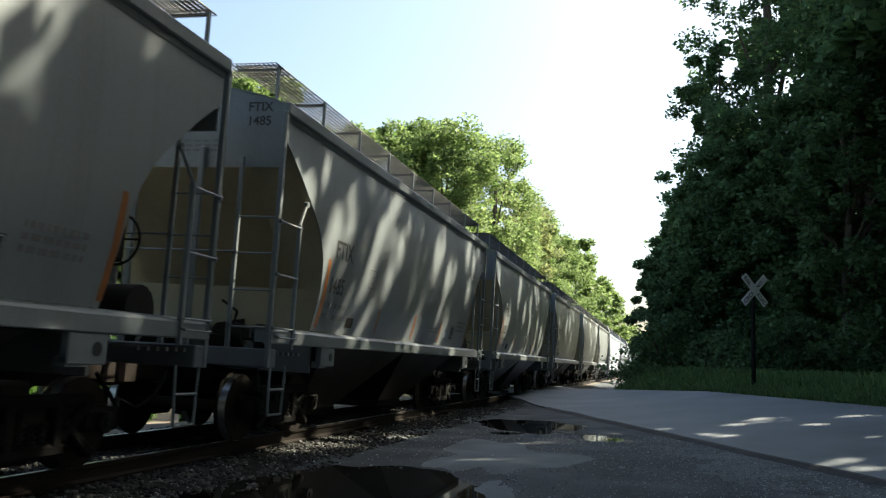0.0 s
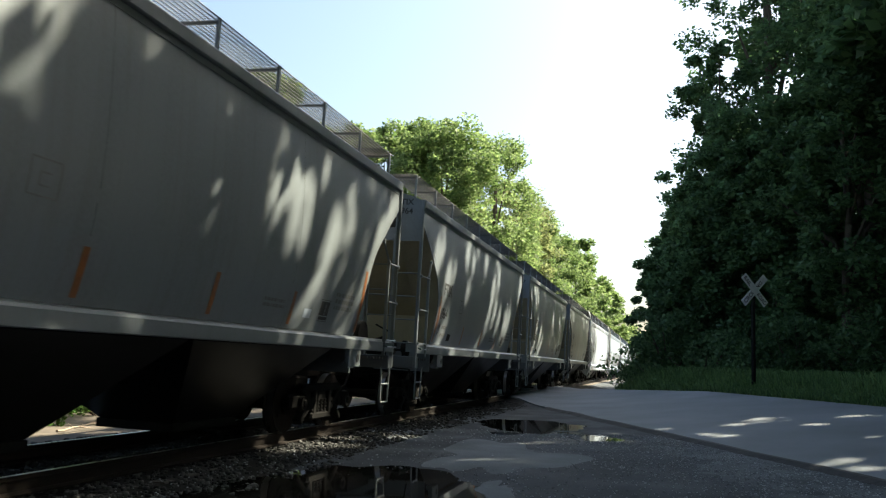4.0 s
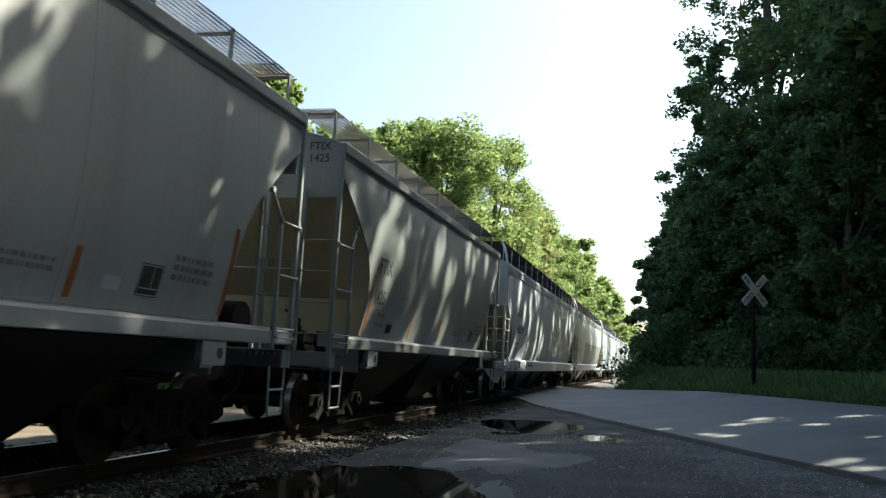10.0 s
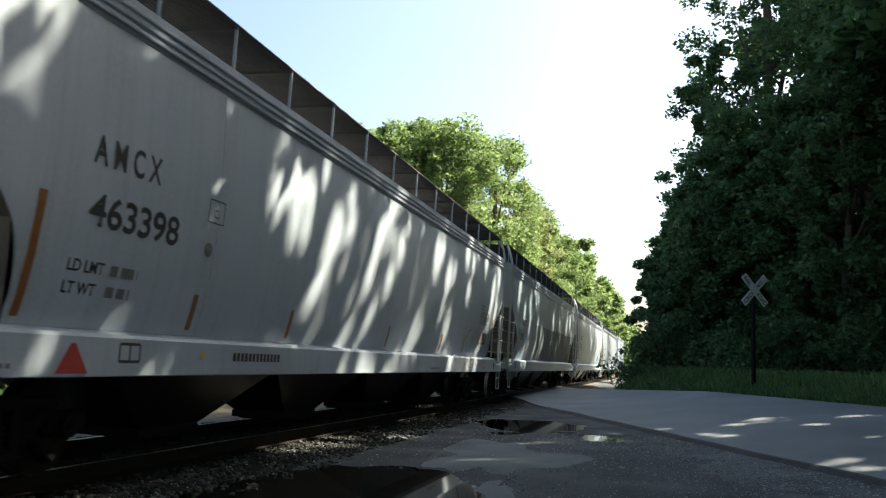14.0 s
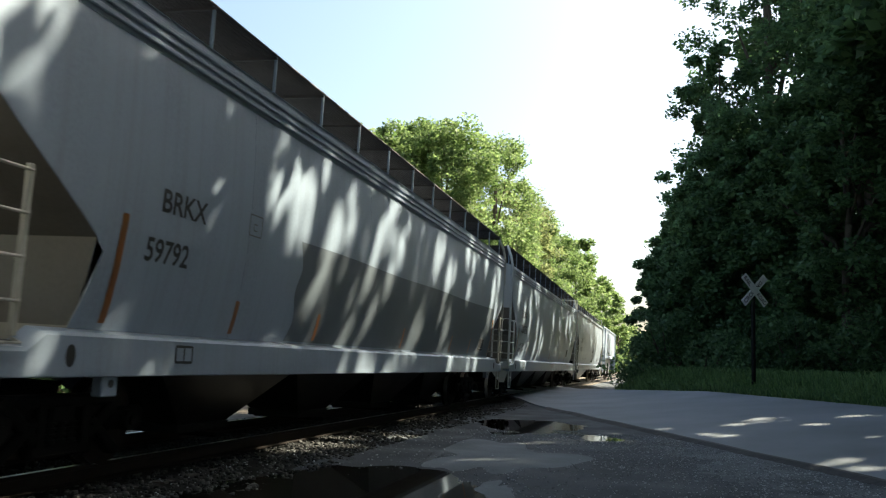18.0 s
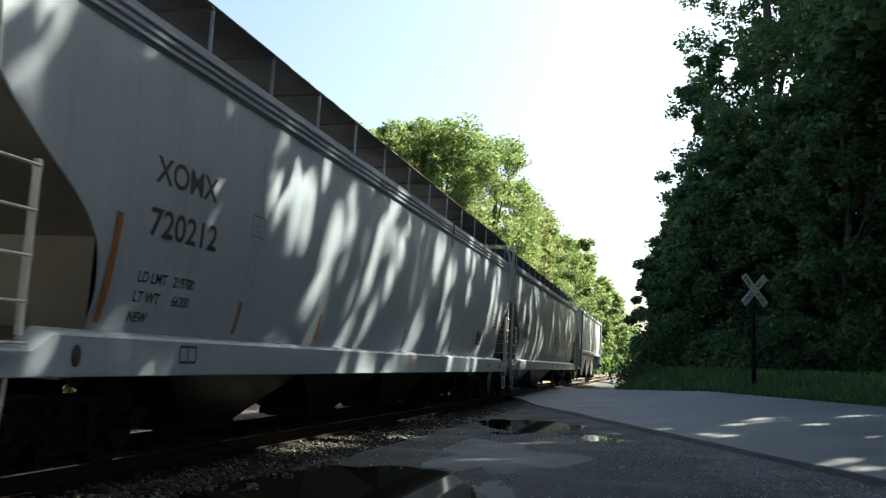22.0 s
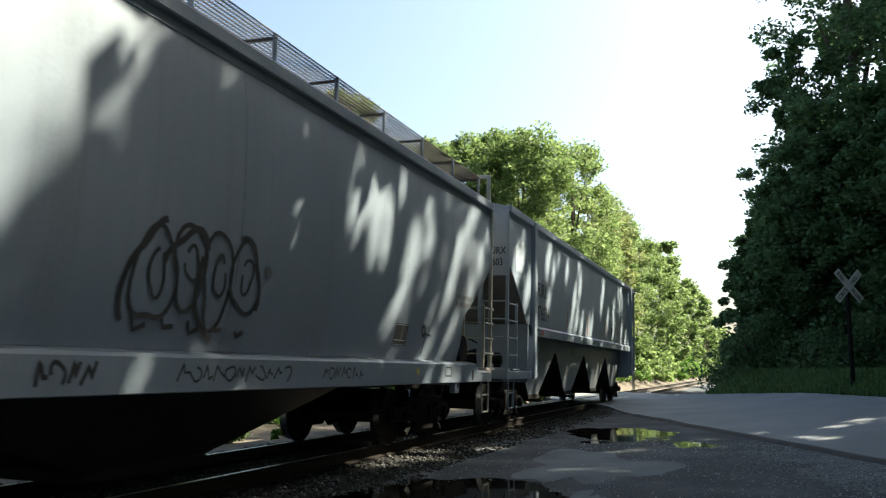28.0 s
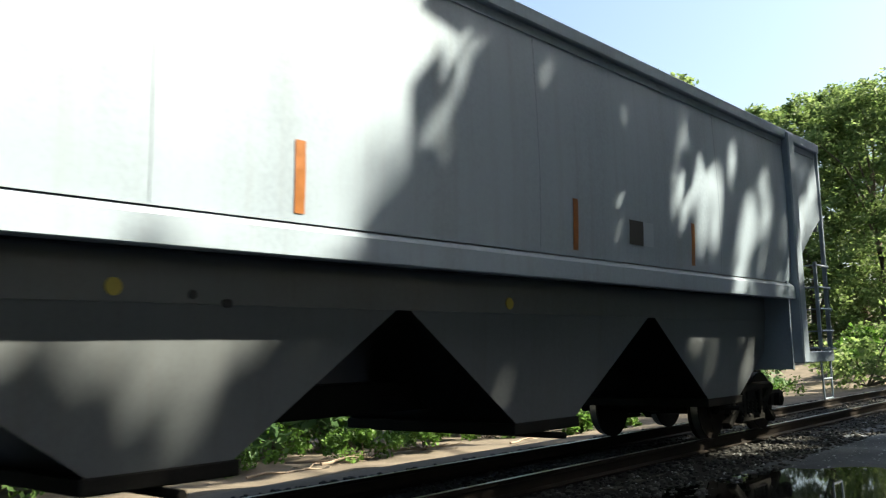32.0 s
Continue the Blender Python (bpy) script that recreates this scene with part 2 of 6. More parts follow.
def ground_z(x, y):
    w = road_w(x, y)
    z = -0.2 + 0.03 * noise.noise((x * 0.35, y * 0.35, 0)) + 0.012 * noise.noise((x * 1.7, y * 1.7, 3))
    if w > 6.3:
        on = smooth01((w - 6.3) / 0.5)
        z = z * (1 - on) + (road_z(x, y) - 0.05) * on
    if w > 12.5:
        far = smooth01((w - 12.5) / 1.2)
        verge = smooth01((x + 2.6) / 1.6)
        target = (-0.28 + 0.06 * noise.noise((x * 0.5, y * 0.5, 7))) * (1 - verge) + (0.35 + 0.1 * noise.noise((x * 0.2, y * 0.2, 9))) * verge
        z = z * (1 - far) + target * far
    if x < -8.6:
        left = smooth01((-8.6 - x) / 2.0)
        bank = 1.1 * smooth01((y - 40) / 10) * smooth01((-9.5 - x) / 3.0)
        z = z * (1 - left) + (-0.6 + bank + 0.1 * noise.noise((x * 0.6, y * 0.6, 5))) * left
    bed = smooth01((2.1 - abs(x - TRACK_X)) / 0.7)
    if w < 6.6 or w > 12.8:
        z = z * (1 - bed) + (-0.19 + 0.02 * noise.noise((x * 3, y * 3, 1))) * bed
    for px, py, rx, ry in PUDDLES:
        q = ((x - px) / (rx * 1.5)) ** 2 + ((y - py) / (ry * 1.5)) ** 2
        if q < 1:
            z -= (0.06 if py > 15 else 0.1) * (1 - q) * (1 + 0.5 * noise.noise((x * 2.2, y * 2.2, 11)))
    return z


PUDDLES = [(-2.75, 19.2, 1.15, 2.3), (-1.05, 17.0, 0.42, 0.9), (-3.2, 8.3, 1.2, 2.3), (-2.4, 8.6, 0.5, 0.9)]


def build_ground():
    def lines(lo, hi, fine_lo, fine_hi, step, far):
        out = list(np.arange(fine_lo, fine_hi + 1e-6, step))
        s, v = step, fine_hi
        while v < far:
            s *= 1.35
            v += s
            out.append(v)
        s, v = step, fine_lo
        while v > -far:
            s *= 1.35
            v -= s
            out.insert(0, v)
        return out
    xs = lines(0, 0, -14, 9, 0.25, 2600)
    ys = lines(0, 0, 2, 56, 0.25, 2600)
    nx = len(xs)
    verts = [(x, y, ground_z(x, y)) for y in ys for x in xs]
    quads = [(j * nx + i, j * nx + i + 1, (j + 1) * nx + i + 1, (j + 1) * nx + i) for j in range(len(ys) - 1) for i in range(nx - 1)]
    me = raw_mesh("ground", verts, quads, M["gravel"])
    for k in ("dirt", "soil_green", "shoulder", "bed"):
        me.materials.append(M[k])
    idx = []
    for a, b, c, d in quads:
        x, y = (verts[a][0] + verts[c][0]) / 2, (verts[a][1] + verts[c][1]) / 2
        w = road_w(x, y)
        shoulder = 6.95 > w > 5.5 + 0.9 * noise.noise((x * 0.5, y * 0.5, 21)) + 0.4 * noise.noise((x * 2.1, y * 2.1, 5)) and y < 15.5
        # the strip under the train takes the shade-dark colour
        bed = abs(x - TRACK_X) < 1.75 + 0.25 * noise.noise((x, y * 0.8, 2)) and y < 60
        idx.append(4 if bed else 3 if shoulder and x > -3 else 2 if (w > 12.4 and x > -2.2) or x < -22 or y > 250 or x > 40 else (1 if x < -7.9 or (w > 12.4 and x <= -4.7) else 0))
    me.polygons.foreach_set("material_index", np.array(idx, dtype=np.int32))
    me.shade_smooth()
    return tagged(new("ground", me), "dark wet gravel lot and soil beside the railway", "ground", kind="structure")


ground = build_ground()


def build_road():
    rows = []
    for k in np.arange(-60, 110, 0.8):
        row = []
        for w in np.linspace(6.9, 12.5, 15):
            jag = 0.12 * noise.noise((k * 0.5, 0, 0)) if w < 7 else 0
            # along the road's near edge, from the right towards the track
            x, y = 0.927 * (w + jag) - 0.375 * k, 0.375 * (w + jag) + 0.927 * k
            row.append(Vector((x, y, road_z(x, y))))
        rows.append(row)
    bm = bmesh.new()
    sheet(bm, rows)
    bmesh.ops.recalc_face_normals(bm, faces=bm.faces)
    if sum(f.normal.z for f in bm.faces) < 0:
        bmesh.ops.reverse_faces(bm, faces=bm.faces)
    # the broken edge of the paving
    ext = bmesh.ops.extrude_edge_only(bm, edges=[e for e in bm.edges if e.is_boundary])
    for v in [g for g in ext["geom"] if isinstance(g, bmesh.types.BMVert)]:
        v.co.z -= 0.12
    return tagged(part("road", bm, M["asphalt"], smooth=40), "grey worn asphalt road crossing the railway", "road", kind="structure")


road = build_road()


def road_edge():
    """The dark broken strip where the paving ends."""
    rnd = random.Random(4)
    bm = bmesh.new()
    rows = []
    for k in np.arange(-18, 26, 0.25):
        a = 6.86 + 0.12 * noise.noise((k * 0.5, 0, 0))
        b = a - 0.16 - 0.09 * rnd.random()
        row = []
        for w, dz in ((a + 0.08, 0.006), (a, 0.004), (b, -0.1)):
            x, y = 0.927 * w - 0.375 * k, 0.375 * w + 0.927 * k
            row.append(Vector((x, y, road_z(x, y) + dz)))
        rows.append(row)
    sheet(bm, rows)
    bmesh.ops.recalc_face_normals(bm, faces=bm.faces)
    if sum(f.normal.z for f in bm.faces) < 0:
        bmesh.ops.reverse_faces(bm, faces=bm.faces)
    tagged(part("road_edge", bm, M["tar"]), "dark crumbled asphalt edge of the road", "road edge", kind="structure")


M["tar"] = material("crumbled dark asphalt", [(0.02, 0.02, 0.021), (0.05, 0.05, 0.052)], scale=4, fine=60, rough=0.9, bump=0.6, bump_dist=0.02)
road_edge()


# ------------------------------------------------------------------ track
def build_track():
    for side in (-1, 1):
        prof = [(-0.07, -0.17), (0.07, -0.17), (0.07, -0.155), (0.012, -0.135), (0.012, -0.045), (0.036, -0.035), (0.036, -0.006), (0.028, 0.0), (-0.028, 0.0), (-0.036, -0.006), (-0.036, -0.035), (-0.012, -0.045), (-0.012, -0.135), (-0.07, -0.155)]
        bm = bmesh.new()
        cx = TRACK_X + side * 0.755
        sheet(bm, [[Vector((cx + px, y, pz)) for px, pz in prof + prof[:1]] for y in (-40, 0, 40, 90, 200, 400)])
        bmesh.ops.remove_doubles(bm, verts=bm.verts, dist=1e-5)
        bmesh.ops.recalc_face_normals(bm, faces=bm.faces)
        rail = tagged(part("rail", bm, M["rust"]), "rusty steel rail with a polished head on timber ties", "rail", "rails of the track", "structure")
        bm = bmesh.new()
        box(bm, cx - 0.024, cx + 0.024, -40, 400, -0.002, 0.0025)
        part("rail_head", bm, M["steel"], rail, "polished running surface")
    bm = bmesh.new()
    box(bm, -1.3, 1.3, -0.11, 0.11, -0.17, 0, 0.012)
    me = mesh_of(bm, "tie", M["tie"])
    for i in range(170):
        y = -3 + i * 0.53
        if 6.9 < road_w(TRACK_X, y) < 12.5:
            continue
        ob = new("tie", me)
        ob.matrix_basis = pose(TRACK_X + random.uniform(-0.05, 0.05), y, -0.196, 0, 0, random.uniform(-1.5, 1.5))
        tagged(ob, "weathered dark timber tie under the rails", "railway tie", "ties of the track")


build_track()


# ------------------------------------------------------------------ freight cars
class Kind:
    """The measures of one kind of covered hopper."""

    def __init__(self, length, sill, sill_x, half, cut, eave, eave_x, ridge, board, board_x, panel, bays, trim, floor):
        self.length, self.sill, self.sill_x, self.half, self.cut = length, sill, sill_x, half, cut
        self.eave, self.eave_x, self.ridge, self.board, self.board_x = eave, eave_x, ridge, board, board_x
        self.panel, self.bays, self.trim, self.floor = panel, bays, trim, floor


def interp(table, v):
    for (a, p), (b, q) in zip(table, table[1:]):
        if v <= b:
            return p + (q - p) * max(0.0, (v - a)) / (b - a)
    return table[-1][1]


# half-width by height, and how far the side is cut back from the car's end by height
SHORT = Kind(length=12.7, sill=(1.26, 1.47), sill_x=1.6,
             half=[(1.47, 1.41), (1.7, 1.47), (2.0, 1.535), (2.4, 1.585), (2.8, 1.6), (3.2, 1.595), (3.7, 1.57), (4.02, 1.54)],
             cut=[(1.47, 1.6), (1.9, 1.58), (2.2, 1.55), (2.5, 1.46), (2.8, 1.27), (3.0, 1.06), (3.2, 0.8), (3.4, 0.56), (3.55, 0.34), (3.66, 0.12), (4.02, 0.06)],
             eave=(4.02, 4.2), eave_x=1.6, ridge=4.5, board=4.72, board_x=(0.78, 1.36), panel=3.42, bays=2, trim="lip", floor=0.14)
LONG_HALF = [(1.285, 1.43), (1.5, 1.49), (1.8, 1.545), (2.2, 1.59), (2.7, 1.61), (3.2, 1.6), (3.6, 1.58), (3.84, 1.56)]
LONG = Kind(length=21.35, sill=(0.9, 1.285), sill_x=1.6, half=LONG_HALF,
            cut=[(1.285, 1.56), (1.6, 1.54), (1.9, 1.47), (2.1, 1.34), (2.3, 1.13), (2.5, 0.8), (2.7, 0.5), (2.9, 0.22), (3.0, 0.1), (3.84, 0.06)],
            eave=(3.84, 4.16), eave_x=1.58, ridge=4.45, board=4.76, board_x=(0.5, 1.42), panel=2.85, bays=4, trim="grooves", floor=0.1)
SLANT = Kind(length=20.45, sill=(0.9, 1.285), sill_x=1.6, half=LONG_HALF,
             cut=[(1.285, 1.4), (1.5, 1.45), (1.97, 1.6), (2.72, 0.4), (2.95, 0.08), (3.84, 0.06)],
             eave=(3.84, 4.2), eave_x=1.6, ridge=4.45, board=4.78, board_x=(0.5, 1.42), panel=2.85, bays=4, trim="grooves", floor=0.1)
TALL = Kind(length=21.1, sill=(0.95, 1.3), sill_x=1.6,
            half=[(1.3, 1.41), (1.55, 1.48), (1.9, 1.55), (2.3, 1.595), (2.7, 1.61), (3.2, 1.6), (3.7, 1.57), (4.0, 1.54)],
            cut=[(1.3, 1.5), (1.6, 1.52), (2.02, 1.6), (3.0, 0.16), (3.06, 0.08), (4.0, 0.06)],
            eave=(4.0, 4.2), eave_x=1.62, ridge=4.5, board=4.7, board_x=(0.6, 1.35), panel=3.05, bays=2, trim="lip", floor=0.1)
POST = Kind(length=19.6, sill=(1.9, 2.14), sill_x=1.6,
            half=[(2.14, 1.55), (2.5, 1.57), (3.0, 1.58), (3.6, 1.57), (4.2, 1.55)],
            cut=[(2.14, 1.62), (2.2, 1.58), (3.06, 0.36), (3.16, 0.1), (4.2, 0.06)],
            eave=(4.2, 4.4), eave_x=1.62, ridge=4.6, board=4.72, board_x=(0.2, 0.8), panel=3.02, bays=4, trim="post", floor=0.46)


def car_side(car, k, body, near):
    """One curved side sheet, cut back at both ends."""
    bm = bmesh.new()
    zs = []
    for (a, p), (b, q) in zip(k.half, k.half[1:]):
        zs += list(np.linspace(a, b, 4)[:-1])
    zs.append(k.half[-1][0])
    rows = []
    for z in zs:
        c, x = interp(k.cut, z), interp(k.half, z) * near
        rows.append([Vector((x, y, z)) for y in np.linspace(c, k.length - c, 30)])
    sheet(bm, rows)
    thick(bm, 0.012)
    part("side_sheet", bm, body, car, smooth=35)


def car_end(car, k, body, under, front):
    """Top plate, slope sheet and lower plate of one end; front is 1 at y = 0."""
    def yy(v):
        return v if front else k.length - v
    bm = bmesh.new()
    top = k.eave[1] - 0.02
    hw = 1.53
    arch = [(x, k.eave[1] - 0.02 + (k.ridge - k.eave[1]) * (1 - (abs(x) / k.eave_x) ** 2.2)) for x in np.linspace(hw, -hw, 13)]
    pts = [(-hw, k.panel), (hw, k.panel)] + arch
    f = bm.faces.new([bm.verts.new((x, yy(0.1), z)) for x, z in pts])
    thick(bm, 0.02)
    ys = [v.co.y for v in bm.verts]
    bmesh.ops.translate(bm, verts=bm.verts, vec=(0, 0.1 - min(ys) if front else k.length - 0.1 - max(ys), 0))
    part("end_panel", bm, body, car)
    if k is POST:
        for x in (-1.0, 0.0, 1.0):
            bm = bmesh.new()
            box(bm, x - 0.05, x + 0.05, min(yy(0.03), yy(0.088)), max(yy(0.03), yy(0.088)), 1.2, top - 0.05 if abs(x) > 0.5 else k.ridge - 0.06, 0.01)
            part("end_rib", bm, body, car)
    elif k in (LONG, SLANT):
        for x in (-1, 1):
            bm = bmesh.new()
            bar(bm, (x * 1.3, yy(0.07), top - 0.3), (x * 0.95, yy(0.07), k.panel + 0.05), 0.012)
            part("brace_rod", bm, M["dark"], car)
    elif k is SHORT:
        for x in (-0.45, 0.45):
            bm = bmesh.new()
            box(bm, x - 0.035, x + 0.035, min(yy(0.02), yy(0.088)), max(yy(0.02), yy(0.088)), 1.2, k.panel + 0.25, 0.01)
            part("end_rib", bm, body, car)
    # slope sheet: flat in the middle, bent back to the cut edge of the sides
    bm = bmesh.new()
    crease = 2.14 if k is POST else 2.05
    c_low = interp(k.cut, crease) + 0.03
    rows = []
    for z in list(np.linspace(k.panel + 0.5, k.panel, 6)) + list(np.linspace(k.panel, crease, 9)[1:]) + [k.cut[0][0]]:
        f = max(0.0, min(1.0, (k.panel - z) / (k.panel - crease)))
        flat, edge = 0.125 + (c_low - 0.125) * f, interp(k.cut, z) + 0.03
        x = interp(k.half, z) - 0.02
        row = []
        for u in np.linspace(-1, 1, 21):
            g = smooth01((abs(u) - 0.7) / 0.3)
            row.append(Vector((u * x, yy(flat * (1 - g) + max(flat, edge) * g), z)))
        rows.append(row)
    sheet(bm, rows)
    thick(bm, 0.015)
    part("slope_sheet", bm, M["cream"] if k is SHORT else M["dust_shade"], car, "slope sheet under the end panel, dust and shade in its tone", smooth=24)
    # lower bulkhead between slope sheet and end platform
    bm = bmesh.new()
    c0 = k.cut[0][1]
    bw = 1.57 if k is POST else 1.42
    box(bm, -bw, bw, min(yy(c0 + 0.05), yy(c0 + 0.1)), max(yy(c0 + 0.05), yy(c0 + 0.1)), 0.9, k.cut[0][0] + 0.02)
    part("bulkhead", bm, under, car)
    # shear brackets under the slope sheet
    for x in (-0.45, 0.45):
        bm = bmesh.new()
        prof = [(yy(0.25), 1.05), (yy(c0), 1.05), (yy(c0), 1.6), (yy(0.8), 1.5)]
        f = bm.faces.new([bm.verts.new((x, y, z)) for y, z in prof])
        thick(bm, 0.02)
        part("end_web", bm, M["under"], car)
    # platform, end sill, coupler
    bm = bmesh.new()
    box(bm, -1.58, 1.58, min(yy(-0.02), yy(0.22)), max(yy(-0.02), yy(0.22)), 0.98, 1.2, 0.012)
    part("end_sill", bm, M["hopper"] if k is SHORT else body, car)
    bm = bmesh.new()
    box(bm, -1.5, 1.5, -0.02, 0.02, -0.02, 0.02)
    slat = mesh_of(bm, "platform_slat", M["grate"])
    for i in range(6):
        part("platform_slat", slat, None, car, at=Matrix.Translation((0, yy(0.28 + i * 0.16), 1.15)))
    bm = bmesh.new()
    box(bm, -0.1, 0.1, min(yy(-0.62), yy(0.5)), max(yy(-0.62), yy(0.5)), 0.76, 0.96, 0.02)
    box(bm, -0.17, 0.15, min(yy(-0.72), yy(-0.42)), max(yy(-0.72), yy(-0.42)), 0.7, 1.02, 0.04)
    part("coupler", bm, M["rust"], car)
    bm = bmesh.new()
    pts = [Vector((0.3, yy(-0.05), 0.85)), Vector((0.33, yy(-0.3), 0.6)), Vector((0.25, yy(-0.55), 0.45)), Vector((0.12, yy(-0.75), 0.55))]
    tube(bm, pts, [0.025] * 4, 6)
    part("air_hose", bm, M["dark"], car, smooth=60)


def ladder(car, name, a, b, z0, z1, mat, steps, flat=0.05, bend=None, deep=0.0, last=None):
    """A stile at the plan point a, with round rungs from it to the corner post at b."""
    bm = bmesh.new()
    box(bm, -flat / 2, flat / 2, -flat / 2, flat / 2, z0, z1, 0.006)
    if bend:
        bar(bm, (0, 0, z1 - 0.01), bend, flat * 0.4, 6)
        disc(bm, bend, "x", 0.04, 0.05, 10)
    ob = part(name, bm, mat, car, at=Matrix.Translation((a[0], a[1], 0)))
    d = Vector((b[0] - a[0], b[1] - a[1], 0))
    out = Vector((deep if a[0] > 0 else -deep, 0, 0))
    bm = bmesh.new()
    bar(bm, out, d + out, 0.013, 6)
    for e in (Vector((0, 0, 0)), d):
        bar(bm, e, e + out, 0.013, 6)
        box(bm, e.x - 0.025, e.x + 0.025, e.y - 0.025, e.y + 0.025, -0.028, 0.028)
    me = mesh_of(bm, "rung", mat)
    for i in range(steps):
        z = z0 + 0.25 + ((last or z1) - z0 - 0.3) * i / max(1, steps - 1)
        part("rung", me, mat, ob, at=Matrix.Translation((0, 0, z)))
    return ob


def car_ladders(car, k, mat, front, near):
    def yy(v):
        return v if front else k.length - v
    sx = near
    top = {SHORT: 2.78, LONG: 2.5, SLANT: 2.45, TALL: 2.3, POST: 2.5}[k]
    # corner post, from the end sill up past the end panel
    bm = bmesh.new()
    hi = k.eave[1] - 0.1 if k is not LONG and k is not SLANT else 3.4
    box(bm, min(sx * 1.53, sx * 1.59), max(sx * 1.53, sx * 1.59), min(yy(-0.02), yy(0.05)), max(yy(-0.02), yy(0.05)), 0.98, hi, 0.008)
    part("corner_post", bm, mat, car)
    bend = (-sx * 0.03, (0.24 if front else -0.24), top + 0.3) if k is SHORT else None
    ladder(car, "side_ladder", (sx * 1.6, yy(0.58)), (sx * 1.59, yy(0.02)), 1.2, top, mat, 3 if k is SHORT else 4, bend=bend, deep=0.03)
    ladder(car, "end_ladder", (sx * 1.04, yy(-0.01)), (sx * 1.56, yy(-0.01)), 1.2, top + (0.75 if k is SHORT else 0.35), mat, 4, last=top + 0.05)
    if k is LONG or k is SLANT:
        # pipe handrail that bends from the running board down over the corner
        bm = bmesh.new()
        e = 0.0
        pts = [(1.28, 0.45, k.board + 0.03), (1.36, 0.12, k.board + 0.01), (1.5, -0.02, k.board - 0.3), (1.57, -0.03, k.board - 0.62), (1.575, -0.03, 3.4)]
        tube(bm, [Vector((sx * x, yy(y), z)) for x, y, z in pts], [0.038] * 5, 8)
        part("handrail", bm, mat, car, smooth=50)
    if k is LONG and front:
        bm = bmesh.new()
        f = bm.faces.new([bm.verts.new((sx * x, 0.1, z)) for x, z in ((0.95, 0.98), (1.57, 0.98), (1.44, 0.56), (1.3, 0.56))])
        thick(bm, 0.03)
        part("jack_bracket", bm, mat, car)
    # stirrup step and the grab iron at the corner
    bm = bmesh.new()
    for pts in ([(0.1, 1.0), (0.12, 0.42), (0.5, 0.42), (0.54, 1.0)], [(0.11, 0.72), (0.52, 0.72)]):
        for (y0, z0), (y1, z1) in zip(pts, pts[1:]):
            bar(bm, (sx * 1.57, yy(y0), z0), (sx * 1.57, yy(y1), z1), 0.017, 6)
    part("step", bm, mat, car)
    bm = bmesh.new()
    zz = k.sill[1] - 0.1 if k is not POST else 1.2
    pts = [(1.58, 0.08, zz), (1.66, 0.08, zz - 0.03), (1.66, 0.6, zz - 0.03), (1.58, 0.6, zz)]
    tube(bm, [Vector((sx * x, yy(y), z)) for x, y, z in pts], [0.013] * 4, 6)
    part("grab_iron", bm, mat, car, smooth=50)
    bm = bmesh.new()
    bar(bm, (-1.08, yy(-0.03), 2.35), (1.08, yy(-0.03), 2.35), 0.014)
    if near > 0:
        part("grab_bar", bm, mat, car)
    else:
        bm.free()


def grating(x0, x1, y0, y1, z, pitch, name, mat, deep=0.022, wide=0.007):
    """An open grating of bars, as one mesh."""
    bm_v, bm_q = [], []

    def flat(ax0, ax1, ay0, ay1, z0, z1):
        i = len(bm_v)
        for zz in (z0, z1):
            bm_v.extend([(ax0, ay0, zz), (ax1, ay0, zz), (ax1, ay1, zz), (ax0, ay1, zz)])
        bm_q.extend([(i, i + 3, i + 2, i + 1), (i + 4, i + 5, i + 6, i + 7), (i, i + 1, i + 5, i + 4), (i + 1, i + 2, i + 6, i + 5), (i + 2, i + 3, i + 7, i + 6), (i + 3, i, i + 4, i + 7)])
    nx = max(2, int((x1 - x0) / (0.05 if deep > 0.01 else 0.06)))
    for i in range(nx + 1):
        x = x0 + (x1 - x0) * i / nx
        flat(x - 0.006, x + 0.006, y0, y1, z - deep - 0.003, z)
    n = int((y1 - y0) / pitch)
    for i in range(n + 1):
        y = y0 + (y1 - y0) * i / n
        flat(x0, x1, y - wide, y + wide, z - deep, z - 0.002)
    return raw_mesh(name, bm_v, bm_q, mat)


